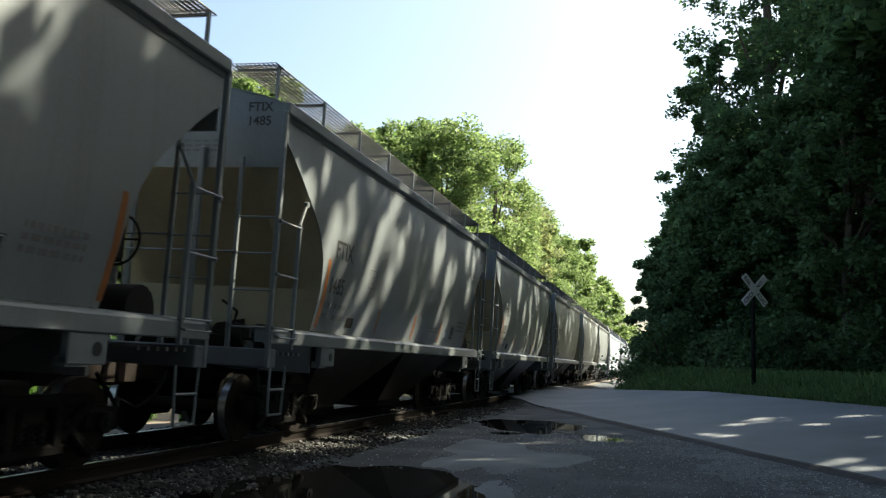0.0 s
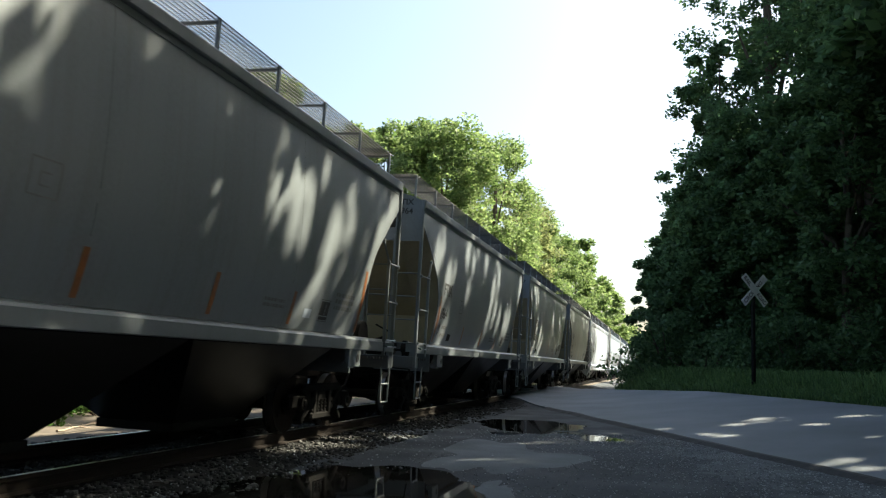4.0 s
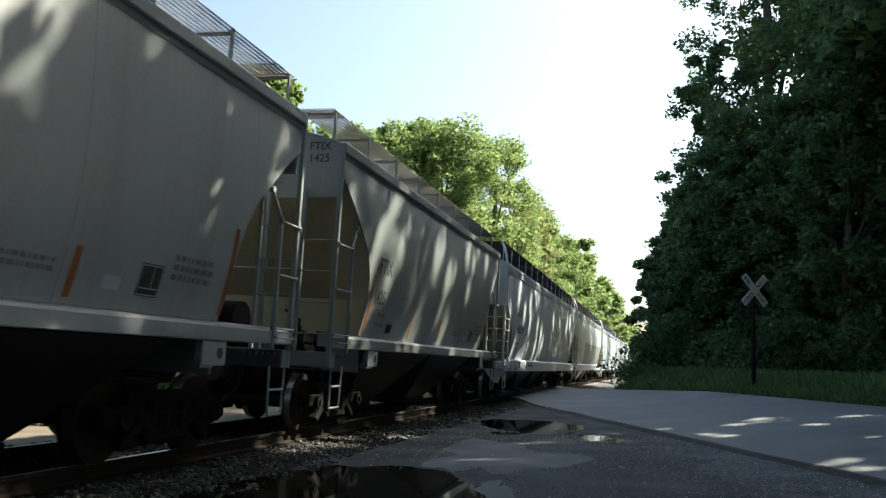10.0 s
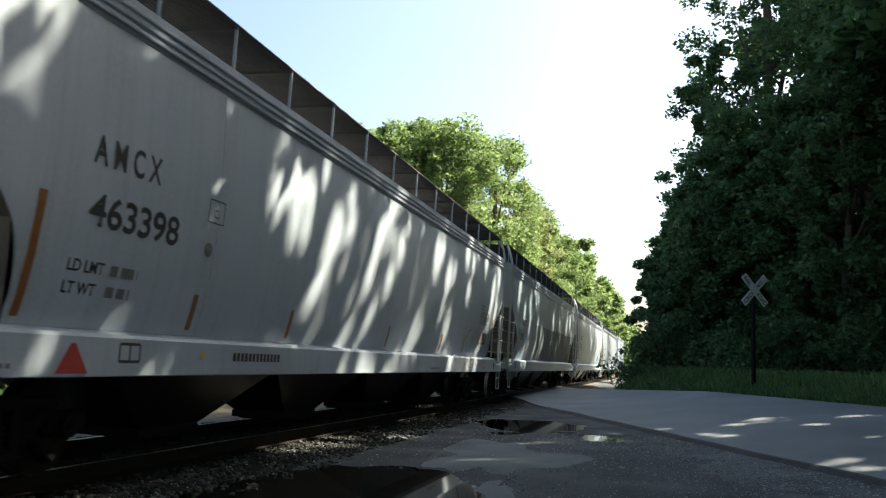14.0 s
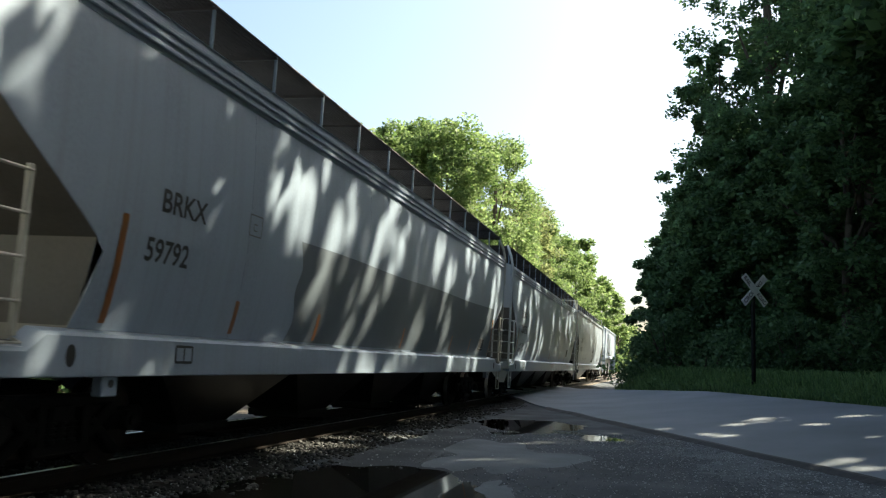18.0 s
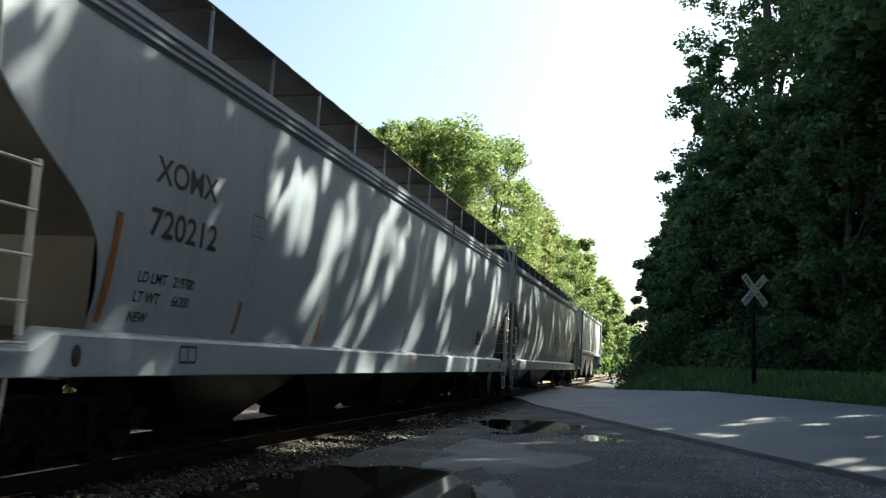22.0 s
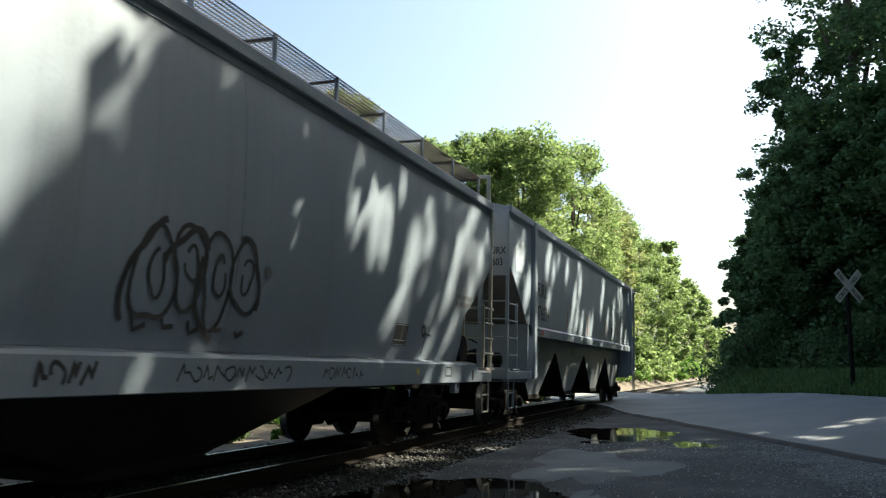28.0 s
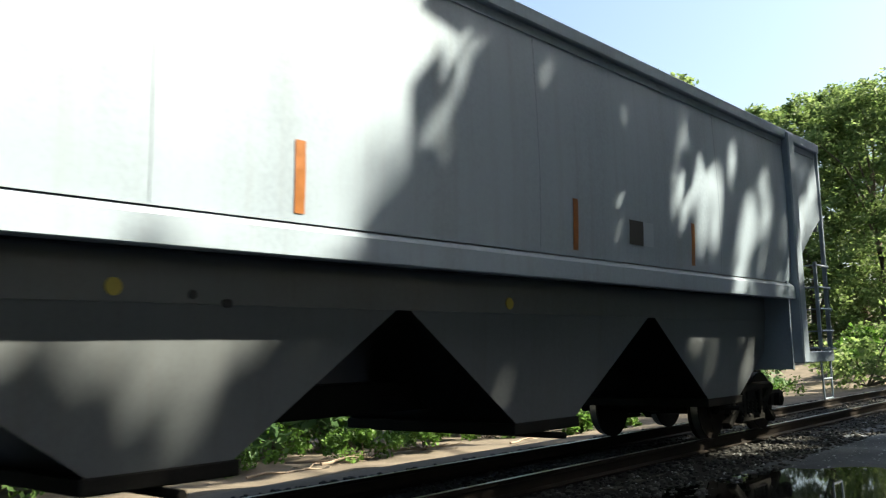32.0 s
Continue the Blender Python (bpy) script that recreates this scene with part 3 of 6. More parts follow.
def car_roof(car, k, body, mat_board):
    bm = bmesh.new()
    L = k.length
    xs = np.linspace(-k.eave_x + 0.02, k.eave_x - 0.02, 13)
    rows = []
    for y in (0.08, L * 0.25, L * 0.5, L * 0.75, L - 0.08):
        rows.append([Vector((x, y, k.eave[1] - 0.01 + (k.ridge - k.eave[1]) * (1 - (abs(x) / k.eave_x) ** 2.2))) for x in xs])
    sheet(bm, rows)
    thick(bm, 0.01)
    part("roof", bm, body, car, smooth=40)
    # long loading trough
    bm = bmesh.new()
    box(bm, -0.3, 0.3, 0.9, L - 0.9, k.ridge - 0.05, k.ridge + 0.16, 0.02)
    part("roof_hatch", bm, body, car)
    for sx in (-1, 1):
        x0, x1 = sorted((sx * k.board_x[0], sx * k.board_x[1]))
        part("running_board", grating(x0, x1, 0.1, L - 0.1, k.board, 0.055 if k in (SHORT, POST, TALL) else 0.045, "running_board", mat_board, 0.008 if k in (SHORT, POST, TALL) else 0.022), None, car)
        n = int(L / 1.5)
        edge = sx * k.board_x[1]
        base = k.eave[1] + 0.02
        bm = bmesh.new()
        thin = 0.016 if k in (LONG, SLANT) else 0.025
        box(bm, min(edge, edge - sx * 0.03), max(edge, edge - sx * 0.03), -thin, thin, base, k.board + 0.01)
        me = mesh_of(bm, "board_bracket", body)
        bm = bmesh.new()
        box(bm, x0, x1, -0.02, 0.02, k.board - 0.06, k.board - 0.028)
        bearer = mesh_of(bm, "board_bearer", mat_board)
        for i in range(n + 1):
            at = Matrix.Translation((0, 0.15 + (L - 0.3) * i / n, 0))
            part("board_bracket", me, body, car, at=at)
            part("board_bearer", bearer, None, car, at=at)
    if k is TALL:
        for y in (0.03, L - 0.03):
            bm = bmesh.new()
            for x in (-1.5, 1.5):
                box(bm, x - 0.035, x + 0.035, y - 0.025, y + 0.025, k.eave[1] - 0.15, k.board + 0.06, 0.006)
            box(bm, -1.5, 1.5, y - 0.02, y + 0.02, k.board + 0.01, k.board + 0.07, 0.006)
            part("end_frame", bm, M["end_lit_cream"], car, "pale welded frame over the end")
    for f in (0, 1):
        y0, y1 = (0.02, 0.55) if f == 0 else (L - 0.55, L - 0.02)
        part("crossover_board", grating(-k.board_x[1], k.board_x[1], y0, y1, k.board + 0.005, 0.075, "crossover_board", mat_board, 0.008), None, car)


def car_trim(car, k, body, near):
    L = k.length
    s0, s1 = k.sill
    sx = near

    def xbox(bm, x0, x1, y0, y1, z0, z1, bev=0.0):
        box(bm, min(sx * x0, sx * x1), max(sx * x0, sx * x1), y0, y1, z0, z1, bev)
    e0, e1 = k.eave
    if k.trim == "grooves":
        bm = bmesh.new()
        h = (e1 - e0) / 4
        xbox(bm, 1.5, 1.565, 0.06, L - 0.06, e0, e1 - 0.01)
        part("top_chord", bm, body, car)
        for i in range(3):
            bm = bmesh.new()
            z = e0 + h * (i + 0.45)
            xbox(bm, 1.566, 1.6, 0.06, L - 0.06, z, z + h * 0.6, 0.01)
            part("chord_rib", bm, body, car)
    else:
        bm = bmesh.new()
        xbox(bm, k.half[-1][1] - 0.02, k.eave_x, 0.02, L - 0.02, e1 - 0.13, e1 + 0.02, 0.015)
        part("top_chord", bm, body, car)
        bm = bmesh.new()
        xbox(bm, k.half[-1][1] - 0.02, k.half[-1][1] + 0.012, 0.06, L - 0.06, e0 - 0.02, e1 - 0.131)
        part("eave_strip", bm, body, car)
    # side sill: a pressed section with a sloped ledge
    a0, a1 = (0.0, L) if k.trim != "post" else (1.95, L - 1.25)
    inner = k.half[0][1] - 0.03
    prof = [(inner, s1), (k.sill_x - 0.035, s1 - 0.03), (k.sill_x, s1 - 0.06), (k.sill_x, s0 + 0.01), (k.sill_x - 0.01, s0), (k.sill_x - 0.1, s0), (k.sill_x - 0.1, s0 + 0.02), (inner, s0 + 0.02)]
    bm = bmesh.new()
    drop = 0.13 if k in (LONG, SLANT, TALL) else 0.0
    rows = [(a0, drop), (a0 + 0.75, drop), (a0 + 0.95, 0.0)] + [(y, 0.0) for y in np.linspace(a0 + 2, a1 - 2, 6)] + [(a1 - 0.95, 0.0), (a1 - 0.75, drop), (a1, drop)]
    sheet(bm, [[Vector((sx * x, y, z - (d if z > s1 - 0.07 else 0))) for x, z in prof + prof[:1]] for y, d in rows])
    bmesh.ops.remove_doubles(bm, verts=bm.verts, dist=1e-5)
    bmesh.ops.holes_fill(bm, edges=bm.edges)
    bmesh.ops.recalc_face_normals(bm, faces=bm.faces)
    part("side_sill", bm, body, car, smooth=30)
    if k.trim == "post":
        for y in (1.95, L - 1.5):
            bm = bmesh.new()
            xbox(bm, 1.5, 1.66, y, y + 0.25, 0.98, k.eave[1] - 0.02, 0.02)
            part("side_post", bm, body, car)
        for y0, y1 in ((0.0, 1.95), (L - 1.2, L)):
            bm = bmesh.new()
            xbox(bm, 1.45, 1.6, y0, y1, 0.98, 1.14, 0.01)
            part("end_side_sill", bm, body, car)
    elif k is SHORT:
        for y in (1.66, L - 2.16):
            bm = bmesh.new()
            xbox(bm, 1.5, 1.585, y, y + 0.5, 1.0, 1.262, 0.01)
            pad = part("jacking_pad", bm, body, car)
            bm = bmesh.new()
            disc(bm, (sx * 1.583, y + 0.36, 1.13), "x", 0.06, 0.012, 16)
            part("pad_hole", bm, M["black"], pad, "dark round hole")
            bm = bmesh.new()
            xbox(bm, 1.45, 1.57, min(y, y + 0.25), max(y, y + 0.25), 0.98, 1.06)
            part("pad_gusset", bm, body, car)
    elif k is not POST:
        for y in (1.25, L - 1.15):
            bm = bmesh.new()
            bmesh.ops.create_cone(bm, cap_ends=True, segments=18, radius1=0.075, radius2=0.075, depth=0.01, matrix=Matrix.Translation((sx * 1.6, y, 1.07)) @ Matrix.Diagonal((1, 0.75, 1.2, 1)) @ Matrix.Rotation(radians(90), 4, "Y"))
            part("sill_hole", bm, M["black"], car, "dark oval hole in the sill")
        if k is not LONG:
            for y in (1.75, L - 1.95):
                bm = bmesh.new()
                xbox(bm, 1.46, 1.56, y, y + 0.22, s0 - 0.17, s0 + 0.005, 0.01)
                pad = part("jacking_pad", bm, body, car)
                bm = bmesh.new()
                disc(bm, (sx * 1.562, y + 0.12, s0 - 0.06), "x", 0.035, 0.008, 12)
                part("pad_hole", bm, M["black"], pad, "dark round hole")
    # amber tape: tall strips near the ends, short ones between
    if k is SHORT:
        tapes = [(1.68, 0.95), (4.25, 0.42), (6.45, 0.45), (8.5, 0.42), (L - 1.68, 0.95)]
    elif k is TALL:
        tapes = []
    elif k is POST:
        tapes = [(5.88, 0.5), (8.9, 0.5), (12.3, 0.5), (14.85, 0.5)]
    else:
        tapes = [(1.75 if k is not LONG else 1.6, 0.95), (4.05, 0.36), (6.45, 0.36), (10.6, 0.36), (14.4, 0.36), (L - (4.75 if k is LONG else 4.1), 0.36), (L - 1.6, 0.95)]
    for y, tall in tapes:
        bm = bmesh.new()
        z0 = s1 + 0.06
        n = max(3, int(tall / 0.09))
        for j in range(n):
            za, zb = z0 + j * tall / n, z0 + (j + 1) * tall / n
            xa, xb = interp(k.half, za) + 0.006, interp(k.half, zb) + 0.006
            q = [bm.verts.new(v) for v in ((sx * xa, y, za), (sx * xa, y + 0.09, za), (sx * xb, y + 0.09, zb), (sx * xb, y, zb))]
            bm.faces.new(q if sx > 0 else q[::-1])
        part("reflector_tape", bm, M["amber"], car)


def car_bays(car, k, body):
    """Hopper bays that taper to the outlet gates."""
    L = k.length
    a0 = (2.3 if k is SHORT else 2.9) if k is not POST else 2.0
    a1 = L - a0 if k is not POST else 18.6
    if k in (LONG, SLANT):
        a0, a1 = a0 + 0.85, a1 + 0.85
    elif k is TALL:
        a0, a1 = 2.0, 16.6
    pitch = (a1 - a0) / k.bays
    top = 1.62 if k is POST else k.sill[0] - 0.01
    if k is POST:
        for sx in (-1, 1):
            bm = bmesh.new()
            box(bm, min(sx * 1.2, sx * 1.22), max(sx * 1.2, sx * 1.22), 2.2, L - 1.3, 1.6, 1.925)
            part("side_skirt", bm, M["hopper"], car)
    for i in range(k.bays):
        y0, y1 = a0 + i * pitch, a0 + (i + 1) * pitch
        if k is POST and i == 0:
            y0 = 2.15
        c = a0 + (i + 0.5) * pitch
        hx = 1.21 if k is POST else 1.36 if k is SHORT else 0.85
        bm = bmesh.new()
        g = 0.5 if k is POST else (0.6 if k.bays == 4 else 0.9 if k is TALL else 0.75)
        up = [Vector((x, y, top)) for x, y in ((-hx, y0 + 0.05), (hx, y0 + 0.05), (hx, y1 - 0.05), (-hx, y1 - 0.05))]
        mid_z = k.floor + 0.12
        gx = 1.12 if k is POST else (0.42 if k.bays == 4 else 0.5)
        lo = [Vector((x, y, mid_z)) for x, y in ((-gx, c - g), (gx, c - g), (gx, c + g), (-gx, c + g))]
        sheet(bm, [up + up[:1], lo + lo[:1]])
        bmesh.ops.remove_doubles(bm, verts=bm.verts, dist=1e-5)
        bmesh.ops.recalc_face_normals(bm, faces=bm.faces)
        thick(bm, 0.012)
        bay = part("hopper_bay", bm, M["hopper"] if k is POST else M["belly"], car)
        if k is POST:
            # the shade between the bays is painted near-black on the sloping ends
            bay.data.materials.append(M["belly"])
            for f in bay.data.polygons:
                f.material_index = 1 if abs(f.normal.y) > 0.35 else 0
        bm = bmesh.new()
        box(bm, -gx - 0.02, gx + 0.02, c - g - 0.05, c + g + 0.05, mid_z - 0.1, mid_z + 0.005, 0.01)
        gate = part("outlet_gate", bm, M["under"], car)
        bm = bmesh.new()
        bar(bm, (-gx - 0.2, c, mid_z - 0.14), (gx + 0.2, c, mid_z - 0.14), 0.035)
        part("gate_shaft", bm, M["under"], gate)
    bm = bmesh.new()
    box(bm, -0.22, 0.22, 0.4, L - 0.4, 0.84 if k in (LONG, SLANT, TALL) else 0.72, 1.0, 0.01)
    part("center_sill", bm, M["dark"], car)
    # dark plate added to close the open interior, in the same shade-dark paint
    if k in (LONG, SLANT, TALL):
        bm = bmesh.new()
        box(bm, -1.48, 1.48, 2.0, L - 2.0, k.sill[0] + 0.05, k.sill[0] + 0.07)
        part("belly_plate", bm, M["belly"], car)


WHEELS = []


def wheelset_mesh():
    bm = bmesh.new()
    for sx in (-1, 1):
        disc(bm, (sx * 0.775, 0, 0), "x", 0.42, 0.13, 28)
        disc(bm, (sx * 0.705, 0, 0), "x", 0.445, 0.03, 28)
        disc(bm, (sx * 0.845, 0, 0), "x", 0.16, 0.06, 16)
        for a in range(3):
            t = a * 2.094
            disc(bm, (sx * 0.843, 0.27 * math.cos(t), 0.27 * math.sin(t)), "x", 0.035, 0.012, 8)
    bar(bm, (-1.02, 0, 0), (1.02, 0, 0), 0.075, 12)
    return mesh_of(bm, "wheelset", M["rust"], 40)


def tread_mesh():
    """The polished running surface of one wheel."""
    bm = bmesh.new()
    disc(bm, (0, 0, 0), "x", 0.423, 0.1, 28)
    return mesh_of(bm, "tread", M["steel"], 40)


def truck_mesh():
    """Two cast side frames and the bolster between them."""
    bm = bmesh.new()
    for sx in (-1, 1):
        x0, x1 = sx * 0.93, sx * 1.07
        a, b = min(x0, x1), max(x0, x1)
        box(bm, a, b, -1.2, -0.62, 0.36, 0.58, 0.04)
        box(bm, a, b, 0.62, 1.2, 0.36, 0.58, 0.04)
        box(bm, a, b, -0.75, 0.75, 0.6, 0.72, 0.03)
        box(bm, a, b, -0.42, 0.42, 0.18, 0.3, 0.03)
        for sy in (-1, 1):
            m = Matrix.Translation((0, sy * 0.56, 0.5)) @ Matrix.Rotation(sy * radians(38), 4, "X")
            box(bm, a, b, -0.28, 0.28, -0.06, 0.06, 0.02, m)
            m = Matrix.Translation((0, sy * 0.58, 0.33)) @ Matrix.Rotation(sy * radians(-36), 4, "X")
            box(bm, a, b, -0.28, 0.28, -0.05, 0.05, 0.02, m)
            box(bm, a, b, sy * 0.3 - 0.06, sy * 0.3 + 0.06, 0.25, 0.66, 0.015)
    box(bm, -1.05, 1.05, -0.17, 0.17, 0.45, 0.66, 0.03)
    # brake beams, rods and the web of the frames
    for sy in (-1, 1):
        box(bm, -0.9, 0.9, sy * 0.4 - 0.04, sy * 0.4 + 0.04, 0.3, 0.42, 0.01)
        for sx in (-1, 1):
            box(bm, min(sx * 0.7, sx * 0.82), max(sx * 0.7, sx * 0.82), sy * 0.42 - 0.04, sy * 0.42 + 0.05, 0.22, 0.55, 0.015)
            box(bm, sx * 0.98 - 0.03, sx * 0.98 + 0.03, sy * 0.5 - 0.22, sy * 0.5 + 0.22, 0.3, 0.62)
        bar(bm, (0.1, sy * 0.4, 0.36), (0.1, sy * 1.15, 0.75), 0.025)
    box(bm, -0.6, 0.6, -0.5, 0.5, 0.62, 0.8, 0.03)
    return mesh_of(bm, "truck_frame", M["dark"])


def spring_mesh():
    bm = bmesh.new()
    for y in (-0.14, 0.0, 0.14):
        bmesh.ops.create_cone(bm, cap_ends=True, segments=10, radius1=0.055, radius2=0.055, depth=0.2, matrix=Matrix.Translation((0, y, 0.4)))
        for i in range(4):
            bmesh.ops.create_cone(bm, cap_ends=True, segments=12, radius1=0.07, radius2=0.07, depth=0.022, matrix=Matrix.Translation((0, y, 0.32 + i * 0.05)))
    return mesh_of(bm, "spring_nest", M["under"])


WHEELSET, TREAD, TRUCK, SPRING = wheelset_mesh(), tread_mesh(), truck_mesh(), spring_mesh()


def cap_mesh():
    bm = bmesh.new()
    disc(bm, (0, 0, 0), "x", 0.1, 0.1, 14)
    disc(bm, (0.06, 0, 0), "x", 0.05, 0.03, 10)
    return mesh_of(bm, "bearing_cap", M["under"], 40)


CAP = cap_mesh()


def car_trucks(car, k):
    off = 1.78 if k is SHORT else 2.0
    for y in (off, k.length - off):
        tr = part("truck_frame", TRUCK, None, car, at=pose(0, y, 0))
        for sx in (-1, 1):
            part("spring_nest", SPRING, None, tr, at=pose(sx * 1.0, 0, 0))
            for sy in (-0.88, 0.88):
                part("bearing_cap", CAP, None, tr, at=pose(sx * 1.09, sy, 0.45, 0, 0, 0 if sx > 0 else 180))
        for dy in (-0.88, 0.88):
            ws = part("wheelset", WHEELSET, None, car, "rusty wheelset with bright treads", at=pose(0, y + dy, 0.43))
            for sx in (-1, 1):
                part("tread", TREAD, None, ws, "polished steel tread", at=pose(sx * 0.778, 0, 0))
            WHEELS.append((ws, y + dy))


def brake_gear(car, k, front):
    def yy(v):
        return v if front else k.length - v
    bm = bmesh.new()
    c = Vector((0.55, yy(0.2), 2.25))
    n = 20
    rows = []
    for i in range(n + 1):
        a = 2 * math.pi * i / n
        d = Vector((math.cos(a), 0, math.sin(a)))
        rows.append([c + d * (0.27 + 0.016 * math.cos(q)) + Vector((0, 0.016 * math.sin(q), 0)) for q in np.linspace(0, 2 * math.pi, 7)])
    sheet(bm, rows)
    bmesh.ops.remove_doubles(bm, verts=bm.verts, dist=1e-5)
    bmesh.ops.recalc_face_normals(bm, faces=bm.faces)
    wheel = part("brake_wheel", bm, M["under"], car, smooth=60)
    for i in range(5):
        a = 2 * math.pi * i / 5
        bm = bmesh.new()
        bar(bm, c, c + Vector((0.27 * math.cos(a), 0, 0.27 * math.sin(a))), 0.012, 6)
        part("spoke", bm, M["under"], wheel)
    bm = bmesh.new()
    box(bm, 0.4, 0.7, min(yy(0.24), yy(0.45)), max(yy(0.24), yy(0.45)), 2.0, 2.45, 0.04)
    part("brake_housing", bm, M["under"], car)
    bm = bmesh.new()
    bmesh.ops.create_cone(bm, cap_ends=True, segments=16, radius1=0.24, radius2=0.24, depth=0.95, matrix=Matrix.Translation((0.85, yy(0.85), 1.95 if k is LONG else 1.5)) @ Matrix.Rotation(radians(90), 4, "Y"))
    part("air_reservoir", bm, M["grey"] if k is LONG else M["under"], car, smooth=40)
    bm = bmesh.new()
    pts = [Vector((-0.9, yy(0.3), 1.25)), Vector((-0.2, yy(0.3), 1.3)), Vector((0.3, yy(0.35), 1.4)), Vector((0.9, yy(0.3), 1.28)), Vector((1.4, yy(0.3), 1.28))]
    tube(bm, pts, [0.02] * 5, 6)
    part("brake_pipe", bm, M["under"], car)


def end_clutter(car, k):
    """Pipes, valves and a lever on the front platform."""
    rnd = random.Random(int(k.length * 10))
    bm = bmesh.new()
    tube(bm, [Vector((-1.3, 0.35, 1.3)), Vector((-0.3, 0.4, 1.42)), Vector((0.4, 0.36, 1.35)), Vector((1.35, 0.4, 1.3))], [0.022] * 4, 6)
    tube(bm, [Vector((0.9, 0.3, 1.2)), Vector((0.9, 0.45, 1.65)), Vector((0.5, 0.8, 1.8))], [0.018] * 3, 6)
    part("brake_pipe", bm, M["under"], car)
    for x, r in ((1.25, 0.1), (0.95, 0.13), (-0.6, 0.12)):
        bm = bmesh.new()
        disc(bm, (x, 0.45, 1.36), "x", r, 0.16, 12)
        box(bm, x - 0.06, x + 0.06, 0.38, 0.52, 1.18, 1.5, 0.015)
        part("brake_valve", bm, M["under"], car, smooth=40)
    bm = bmesh.new()
    bar(bm, (0.25, -0.06, 1.0), (1.5, -0.08, 0.96), 0.014)
    bar(bm, (1.5, -0.08, 0.96), (1.55, -0.1, 0.7), 0.014)
    part("uncoupling_lever", bm, M["under"], car)


def bars_text(car, k, y, z, w, rows, h, mat=None):
    """Small stencils that cannot be read: rows of short bars."""
    bm = bmesh.new()
    for r in range(rows):
        zz = z - r * h * 1.7
        yy = y
        while yy < y + w:
            ln = random.uniform(0.6, 2.2) * h
            x = interp(k.half, zz) + 0.007
            x2 = interp(k.half, zz + h) + 0.007
            bm.faces.new([bm.verts.new(v) for v in ((x, yy, zz), (x, min(y + w, yy + ln), zz), (x2, min(y + w, yy + ln), zz + h), (x2, yy, zz + h))])
            yy += ln + 0.5 * h
    part("stencil", bm, mat or M["black"], car)["kind"] = "stuff"


def plate(car, k, y, z, w, h, mat, name="placard", off=0.007):
    bm = bmesh.new()
    n = 4
    for i in range(n):
        za, zb = z + h * i / n, z + h * (i + 1) / n
        xa, xb = interp(k.half, za) + off, interp(k.half, zb) + off
        bm.faces.new([bm.verts.new(v) for v in ((xa, y, za), (xa, y + w, za), (xb, y + w, zb), (xb, y, zb))])
    return part(name, bm, mat, car)


CARS = []


def hopper_car(k, start, body, mark, number, label, board=None):
    car = empty("hopper_car", pose(TRACK_X, start, 0), label, "freight car", "cars of the train")
    # ends of the long cars: the light on them is part of the paint
    eb = (M["end_lit_cream"] if k in (TALL, SLANT) else M["end_lit_white"] if k is LONG else body)
    for near in (1, -1):
        car_side(car, k, body, near)
        car_trim(car, k, body, near)
        for front in (1, 0):
            car_ladders(car, k, eb, front, near)
    for front in (1, 0):
        car_end(car, k, eb, eb, front)
    car_roof(car, k, body, board or M["grate"])
    car_bays(car, k, body)
    car_trucks(car, k)
    brake_gear(car, k, 0)
    if k is not LONG:
        end_clutter(car, k)
    CARS.append((car, start))
    return car


TRAIN = [
    (SHORT, -4.55, "warm_grey", "", "", "grey covered hopper car with curved sides"),
    (SHORT, 9.62, "warm_grey", "FTIX", "1485", "grey two-bay covered hopper car with curved sides"),
    (SHORT, 23.67, "warm_grey", "FTIX", "1225", "grey two-bay covered hopper car with curved sides"),
    (SHORT, 37.85, "grey", "FTIX", "1964", "grey two-bay covered hopper car with curved sides"),
    (SHORT, 52.03, "pale", "FTIX", "32517", "pale grey two-bay covered hopper car with curved sides"),
    (SHORT, 66.11, "warm_grey", "FTIX", "1425", "grey two-bay covered hopper car with curved sides"),
    (LONG, 80.15, "white", "AMCX", "463398", "off-white long covered hopper car with ribbed top chord"),
    (SLANT, 102.85, "blue_grey", "BRKX", "59792", "blue-grey long covered hopper car with a darker lower patch"),
    (LONG, 124.72, "blue_grey", "XOMX", "720212", "blue-grey long covered hopper car with ribbed top chord"),
    (TALL, 146.95, "slate", "NAHX", "580536", "grey long covered hopper car with spray-painted scrawls"),
    (POST, 169.2, "blue_grey", "FURX", "876034", "pale grey four-bay covered hopper car with side posts"),
]
for k, start, colour, mark, number, label in TRAIN:
    hopper_car(k, start, M[colour], mark, number, label, board=M["grate"] if k in (SHORT, POST) else M["grate_rust"])


# ------------------------------------------------------------------ trees
# Sun patches on the road and the ballast: place and radius of the openings above them.
GROUND_SUN = [(1.3, 17.4, 0.31), (0.4, 18.1, 0.15), (6.0, 28.6, 0.31), (3.4, 16.0, 0.19), (4.6, 20.0, 0.25), (2.2, 19.5, 0.19), (5.0, 15.5, 0.22),
              (-4.75, 11.4, 0.35), (-4.7, 12.6, 0.4), (-4.8, 13.7, 0.3), (-3.9, 14.6, 0.3), (0.92, 17.95, 0.25), (1.47, 19.08, 0.25), (2.07, 20.09, 0.25), (-0.66, 18.53, 0.25), (2.5, 13.4, 0.22), (2.95, 13.0, 0.22), (3.51, 19.75, 0.25), (0.24, 19.21, 0.25), (4.10, 19.50, 0.25), (0.46, 16.62, 0.25), (2.87, 18.42, 0.25), (2.85, 13.9, 0.22)]


